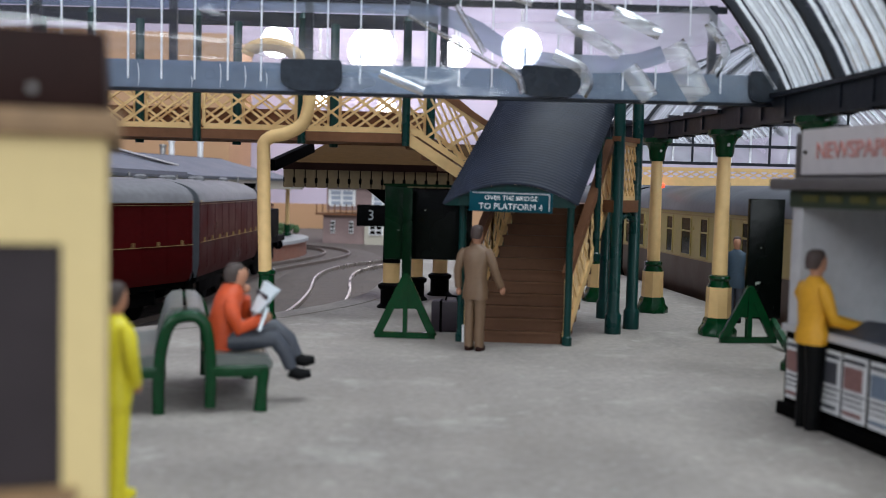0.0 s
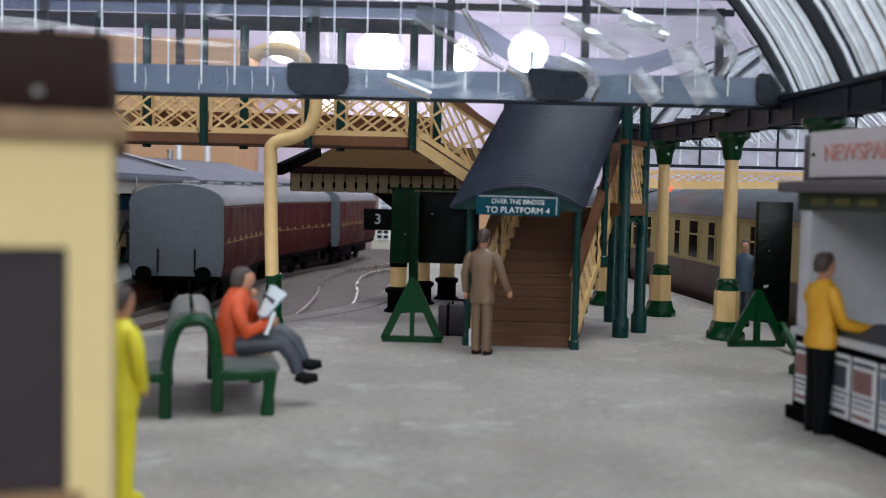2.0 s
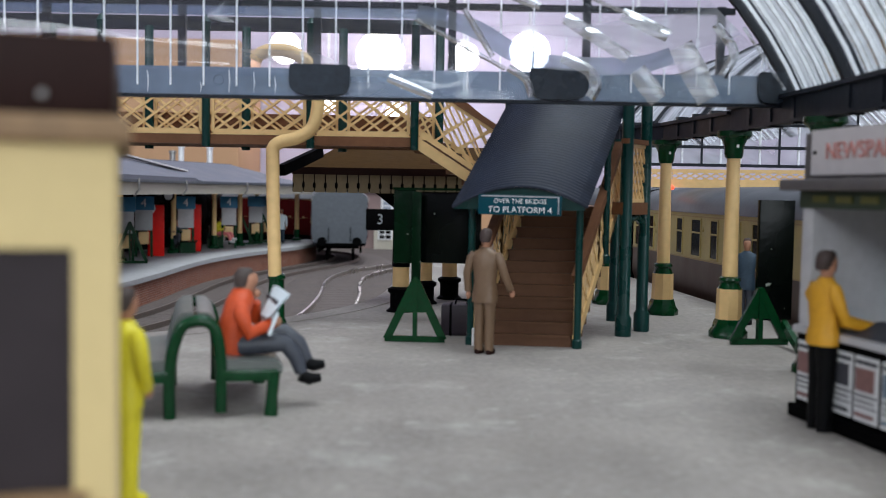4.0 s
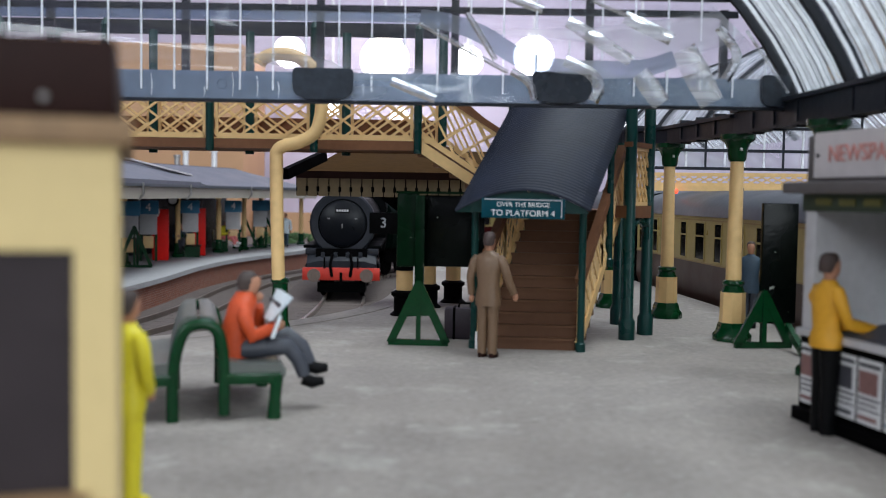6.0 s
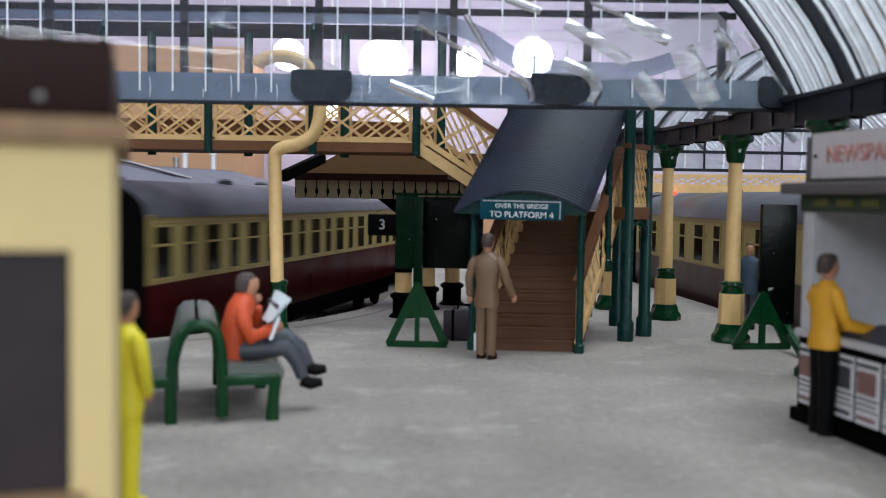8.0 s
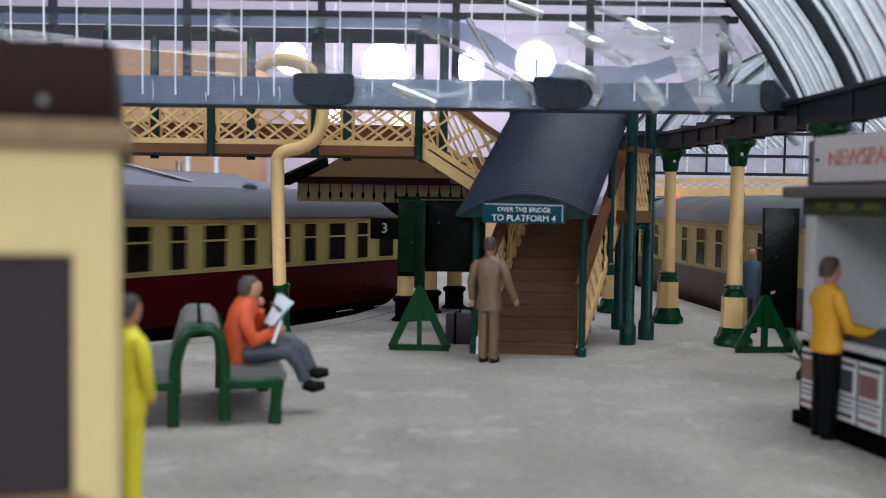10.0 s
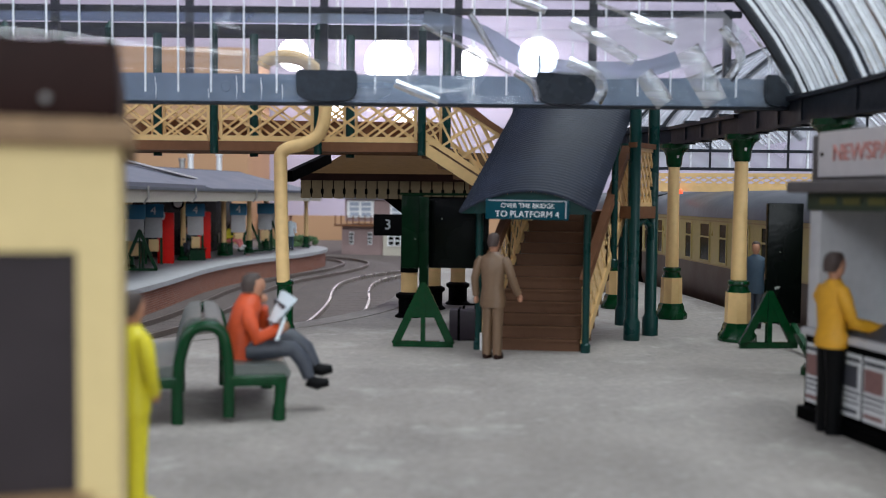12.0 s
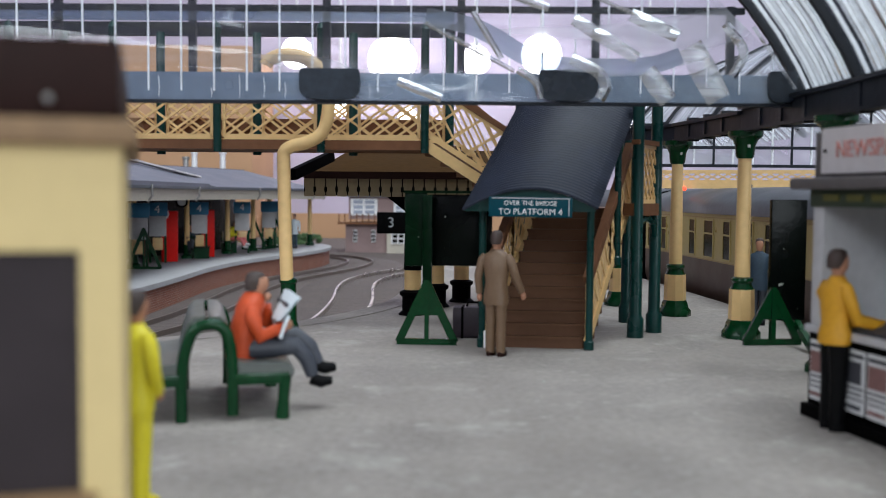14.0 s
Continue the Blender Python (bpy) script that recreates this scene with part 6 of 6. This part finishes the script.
def express_engine(m):
    """Black engine with a wide smokebox and red buffer beam; its front is at y = 4.6."""
    t = thing("steam_locomotive", m, "black express steam locomotive with rounded smokebox and red buffer beam", "locomotive")
    bm = bmesh.new()
    rings = []
    for y, r, z in ((4.04, 0.95, 2.43), (4.0, 1.05, 2.43), (3.9, 1.1, 2.43), (2.6, 1.1, 2.43), (2.55, 1.06, 2.43), (-1.6, 1.1, 2.45), (-2.4, 1.12, 2.45)):
        rings.append([(r * math.cos(2 * math.pi * k / 24), y, z + r * math.sin(2 * math.pi * k / 24)) for k in range(24)])
    loft(bm, rings)
    part("boiler", bm, SOOT, t)
    bm = bmesh.new()
    rings = [[(r * math.cos(2 * math.pi * k / 20), y, 2.45 + r * math.sin(2 * math.pi * k / 20)) for k in range(20)] for y, r in ((4.0, 0.80), (4.09, 0.78), (4.19, 0.58), (4.25, 0.28), (4.27, 0.04))]
    loft(bm, rings)
    d = part("smokebox_door", bm, SMOKEBOX, t)
    bm = bmesh.new()
    loft(bm, [[(r * math.cos(2 * math.pi * k / 28), y, 2.45 + r * math.sin(2 * math.pi * k / 28)) for k in range(28)] for y, r in ((3.9, 1.12), (4.02, 1.11), (4.07, 1.05), (4.05, 0.83))], cap=False)
    part("smokebox_ring", bm, FRONT_GREY, t, "blue-grey smokebox front ring")
    bm = bmesh.new()
    box(bm, -0.85, 0.85, 4.0, 4.34, 1.5, 1.58, bev=0.02)
    for x in (-0.62, -0.2, 0.2, 0.62):
        box(bm, x - 0.06, x + 0.06, 4.3, 4.44, 1.2, 1.5, bev=0.02)
    part("front_steps", bm, FRONT_GREY, t)
    bm = bmesh.new()
    box(bm, -0.24, 0.24, 4.22, 4.27, 2.83, 2.95, bev=0.01)
    part("number_plate", bm, BLACK, d)
    bm = bmesh.new()
    for i in range(5):
        box(bm, -0.2 + i * 0.085, -0.145 + i * 0.085, 4.268, 4.28, 2.855, 2.925)
    part("plate_bars", bm, STALL_GREY, d)
    bm = bmesh.new()
    bar(bm, (0, 4.3, 2.45), (0.0, 4.3, 2.3), 0.03, 0.03)
    bar(bm, (-0.5, 4.2, 2.62), (0.5, 4.2, 2.62), 0.03, 0.03)
    part("door_handles", bm, STEEL, d)
    bm = bmesh.new()
    turned(bm, [(0.3, 3.3), (0.26, 3.42), (0.25, 3.6), (0.3, 3.68), (0.24, 3.7)], 0, 3.2, 18)
    part("chimney", bm, SOOT, t)
    bm = bmesh.new()
    turned(bm, [(0.38, 3.3), (0.34, 3.48), (0.15, 3.6)], 0, 0.8, 16)
    part("dome", bm, SOOT, t)
    for s in (-1, 1):
        bm = bmesh.new()
        tube(bm, [(s * 1.14, 3.9, 2.5), (s * 1.16, 0, 2.5), (s * 1.17, -2.2, 2.5)], 0.02, 6)
        part("handrail", bm, SMOKEBOX, t)
        bm = bmesh.new()
        box(bm, s * 0.7, s * 1.22, 3.9, 4.3, 1.4, 1.62, bev=0.05)
        part("step_plate", bm, FRONT_GREY, t)
        bm = bmesh.new()
        box(bm, s * 0.85, s * 1.3, -3.9, 4.1, 1.62, 1.72, bev=0.02)
        part("running_plate", bm, SOOT, t)
        bm = bmesh.new()
        rings = [[(s * 0.98 + 0.28 * math.cos(2 * math.pi * k / 16), y, 0.95 + 0.28 * math.sin(2 * math.pi * k / 16)) for k in range(16)] for y in (3.0, 4.0)]
        loft(bm, rings)
        part("cylinder", bm, SOOT, t)
        for y, r in ((2.0, 0.95), (0.1, 0.95), (-1.8, 0.95), (3.7, 0.48), (-3.4, 0.5)):
            bm = bmesh.new()
            turned(bm, [(r, -0.07), (r, 0.05), (r * 0.9, 0.06), (r * 0.9, 0.08)], n=24)
            ob = part("wheel", bm, BLACK, t)
            ob.matrix_local = place(s * 0.66, y, r, 0, 0, 90)
        bm = bmesh.new()
        bar(bm, (s * 0.92, 2.0, 0.7), (s * 0.92, -1.8, 0.7), 0.05, 0.14)
        part("coupling_rod", bm, STEEL, t)
        bm = bmesh.new()
        bar(bm, (s * 0.55, 4.62, 1.35), (s * 0.55, 4.62, 0.98), 0.05, 0.05)
        part("lamp_iron", bm, BLACK, t)
        bm = bmesh.new()
        tube(bm, [(s * 0.3, 4.45, 1.45), (s * 0.36, 4.62, 1.1), (s * 0.3, 4.66, 0.7)], 0.05, 8)
        part("pipe", bm, BLACK, t)
    bm = bmesh.new()
    loft(bm, [[(-1.15, y, 0.95), (1.15, y, 0.95), (1.15, y, z), (0.75, y, z + 0.1), (-0.75, y, z + 0.1), (-1.15, y, z)] for y, z in ((3.9, 1.6), (4.3, 1.35), (4.55, 1.12))])
    part("front_apron", bm, FRONT_GREY, t)
    bm = bmesh.new()
    box(bm, -1.28, 1.28, 4.5, 4.6, 0.58, 1.0, bev=0.02)
    part("buffer_beam", bm, RED, t, "red buffer beam")
    buffers(t, 4.6, 1, BUFFER_GREY, 0.78)
    bm = bmesh.new()
    bar(bm, (0, 4.66, 0.85), (0, 4.7, 0.45), 0.08, 0.1)
    part("coupling_hook", bm, BLACK, t)
    bm = bmesh.new()
    box(bm, -0.8, 0.8, 4.2, 4.4, 0.16, 0.5, bev=0.03)
    part("guard_iron", bm, SOOT, t)
    bm = bmesh.new()
    loft(bm, [[(x, y, z) for x, z in profile(2.6, 1.2, 3.0, 3.6)] for y in (-4.6, -2.3)])
    c = part("cab", bm, SOOT, t)
    for s in (-1, 1):
        bm = bmesh.new()
        box(bm, s * 1.29, s * 1.31, -3.6, -2.7, 2.3, 2.9)
        part("cab_window", bm, PANE, c)
    bm = bmesh.new()
    box(bm, -0.85, 0.85, -4.4, 4.4, 0.6, 1.62)
    part("frames", bm, BLACK, t)
    return t


def tender(m):
    t = thing("tender", m, "dark green-black locomotive tender with small gold crest", "tender")
    bm = bmesh.new()
    loft(bm, [[(x, y, z) for x, z in ((-1.25, 1.2), (-1.3, 1.4), (-1.3, 2.7), (-1.1, 3.0), (-0.7, 3.3), (0.7, 3.3), (1.1, 3.0), (1.3, 2.7), (1.3, 1.4), (1.25, 1.2))] for y in (-2.1, 2.1)])
    part("body", bm, TENDER_GREEN, t)
    for s in (-1, 1):
        bm = bmesh.new()
        box(bm, s * 1.298, s * 1.312, -0.3, 0.3, 2.0, 2.35, bev=0.004)
        part("crest", bm, YELLOW_INK, t, "small gold crest")
        bm = bmesh.new()
        box(bm, s * 0.9, s * 1.0, -2.1, 2.1, 0.55, 1.2)
        part("frame_plate", bm, BLACK, t)
        for y in (-1.4, 0, 1.4):
            bm = bmesh.new()
            turned(bm, [(0.55, -0.06), (0.55, 0.05), (0.5, 0.06), (0.5, 0.08)], n=20)
            ob = part("wheel", bm, BLACK, t)
            ob.matrix_local = place(s * 0.66, y, 0.55, 0, 0, 90)
    bm = bmesh.new()
    box(bm, -1.1, 1.1, -1.9, 1.9, 3.25, 3.45, bev=0.05)
    part("coal", bm, BLACK, t)
    buffers(t, -2.1, -1)
    return t


def tank_engine(m):
    t = thing("tank_locomotive", m, "small black tank locomotive hauling maroon coaches", "locomotive")
    bm = bmesh.new()
    loft(bm, [[(0.8 * math.cos(2 * math.pi * k / 20), y, 2.3 + 0.8 * math.sin(2 * math.pi * k / 20)) for k in range(20)] for y in (-0.7, 2.3)])
    part("boiler", bm, SOOT, t)
    for s in (-1, 1):
        bm = bmesh.new()
        box(bm, s * 0.7, s * 1.28, -0.9, 1.5, 1.5, 2.6, bev=0.05)
        part("side_tank", bm, SOOT, t)
        for y in (1.7, 0.1, -1.6):
            bm = bmesh.new()
            turned(bm, [(0.7, -0.07), (0.7, 0.05), (0.64, 0.06), (0.64, 0.08)], n=20)
            ob = part("wheel", bm, BLACK, t)
            ob.matrix_local = place(s * 0.66, y, 0.7, 0, 0, 90)
    bm = bmesh.new()
    loft(bm, [[(x, y, z) for x, z in profile(2.6, 1.4, 2.95, 3.5)] for y in (-2.7, -0.9)])
    part("cab", bm, SOOT, t)
    bm = bmesh.new()
    turned(bm, [(0.26, 3.0), (0.22, 3.5), (0.28, 3.6)], 0, 1.8, 14)
    part("chimney", bm, SOOT, t)
    bm = bmesh.new()
    box(bm, -1.25, 1.25, -2.8, 2.7, 1.25, 1.5, bev=0.03)
    box(bm, -0.8, 0.8, -2.7, 2.6, 0.5, 1.25)
    part("frames", bm, BLACK, t)
    buffers(t, 2.7, 1)
    return t


def at_line(line, s, half, sgn=1, top=RAIL_Z):
    """The pose of a vehicle centred s along the line, with bogies half metres fore and aft."""
    a, b = line.at(s - half), line.at(s + half)
    c = (a + b) / 2
    d = (b - a) * sgn
    return place(c.x, c.y, top, math.degrees(math.atan2(-d.x, d.y)))


# train bound away on the far line: place of its tail end along the line, by time
AWAY_V = 9.5
TAIL_0 = LINE_4.near_y(33.0) - AWAY_V * 2.4

COACH_A = 8.65
away = [coach(place(0, 0, 0), COACH_A - 0.35, MAROON, MAROON, ROOF_GREY, END_GREY, "maroon coach with grey roof and gold door handles", "maroon train", 9, False, i == 2, i == 0) for i in range(3)]
for car in away:
    for piece in car.children_recursive:
        if piece.matrix_local == Matrix.Identity(4):
            piece.data.transform(Matrix.Diagonal((1.08, 1, 1, 1)))
tank = tank_engine(place(0, 0, 0))
engine = express_engine(place(0, 0, 0))
follower = tender(place(0, 0, 0))
COACH_B = 18.1
towards = [coach(place(0, 0, 0), COACH_B - 0.6, CARMINE, TRAIN_CREAM, ROOF_DARK, BLACK, "cream and carmine coach with dark roof", "carmine and cream train", 18) for i in range(2)]
standing = coach(at_line(LINE_1, LINE_1.near_y(20.5), 7), 17.0, COACH_BROWN, COACH_CREAM, ROOF_DARK, BLACK, "chocolate and cream coach standing at the platform", "standing train", 14)
coach_next = copy_thing(standing, at_line(LINE_1, LINE_1.near_y(38.2), 7))
coach_near = copy_thing(standing, at_line(LINE_1, LINE_1.near_y(3), 7))


def tail_of_away(t):
    """Metres along the far line of the last coach's rear end."""
    # it gathers speed once past the platform end, then draws up out of sight
    s = TAIL_0
    for t0, t1, v in ((0.0, 3.3, AWAY_V), (3.3, 4.0, 11.5), (4.0, 8.6, 13.5), (8.6, 9.4, 7.0)):
        s += v * max(0.0, min(t, t1) - t0)
    return s


def head_of_towards(t):
    """Metres along the near line of the engine's front, falling as it comes on."""
    s_ref = LINE_3.near_y(27.5)
    s = s_ref
    if t < 6.42:
        return s + 12.8 * (6.42 - t)
    for t0, t1, v in ((6.42, 6.9, 16.0), (6.9, 7.5, 18.5), (7.5, 8.2, 13.5), (8.2, 99, 12.0)):
        s -= v * max(0.0, min(t, t1) - t0)
    return s


def motions():
    times = [k * 0.25 for k in range(57)]
    for i, car in enumerate(away):
        mid = (2 - i) * COACH_A + COACH_A / 2
        walk(car, [(t, at_line(LINE_4, tail_of_away(t) + mid, 2.7, 1, RAIL_4_Z)) for t in times])
    walk(tank, [(t, at_line(LINE_4, tail_of_away(t) + 3 * COACH_A + 3.0, 1.8, 1, RAIL_4_Z)) for t in times])
    walk(engine, [(t, at_line(LINE_3, head_of_towards(t) + 4.6, 2.5, -1)) for t in times])
    walk(follower, [(t, at_line(LINE_3, head_of_towards(t) + 11.5, 1.5, -1)) for t in times])
    for i, car in enumerate(towards):
        walk(car, [(t, at_line(LINE_3, head_of_towards(t) + 13.6 + COACH_B * (i + 0.5), 5.5, -1)) for t in times])


motions()
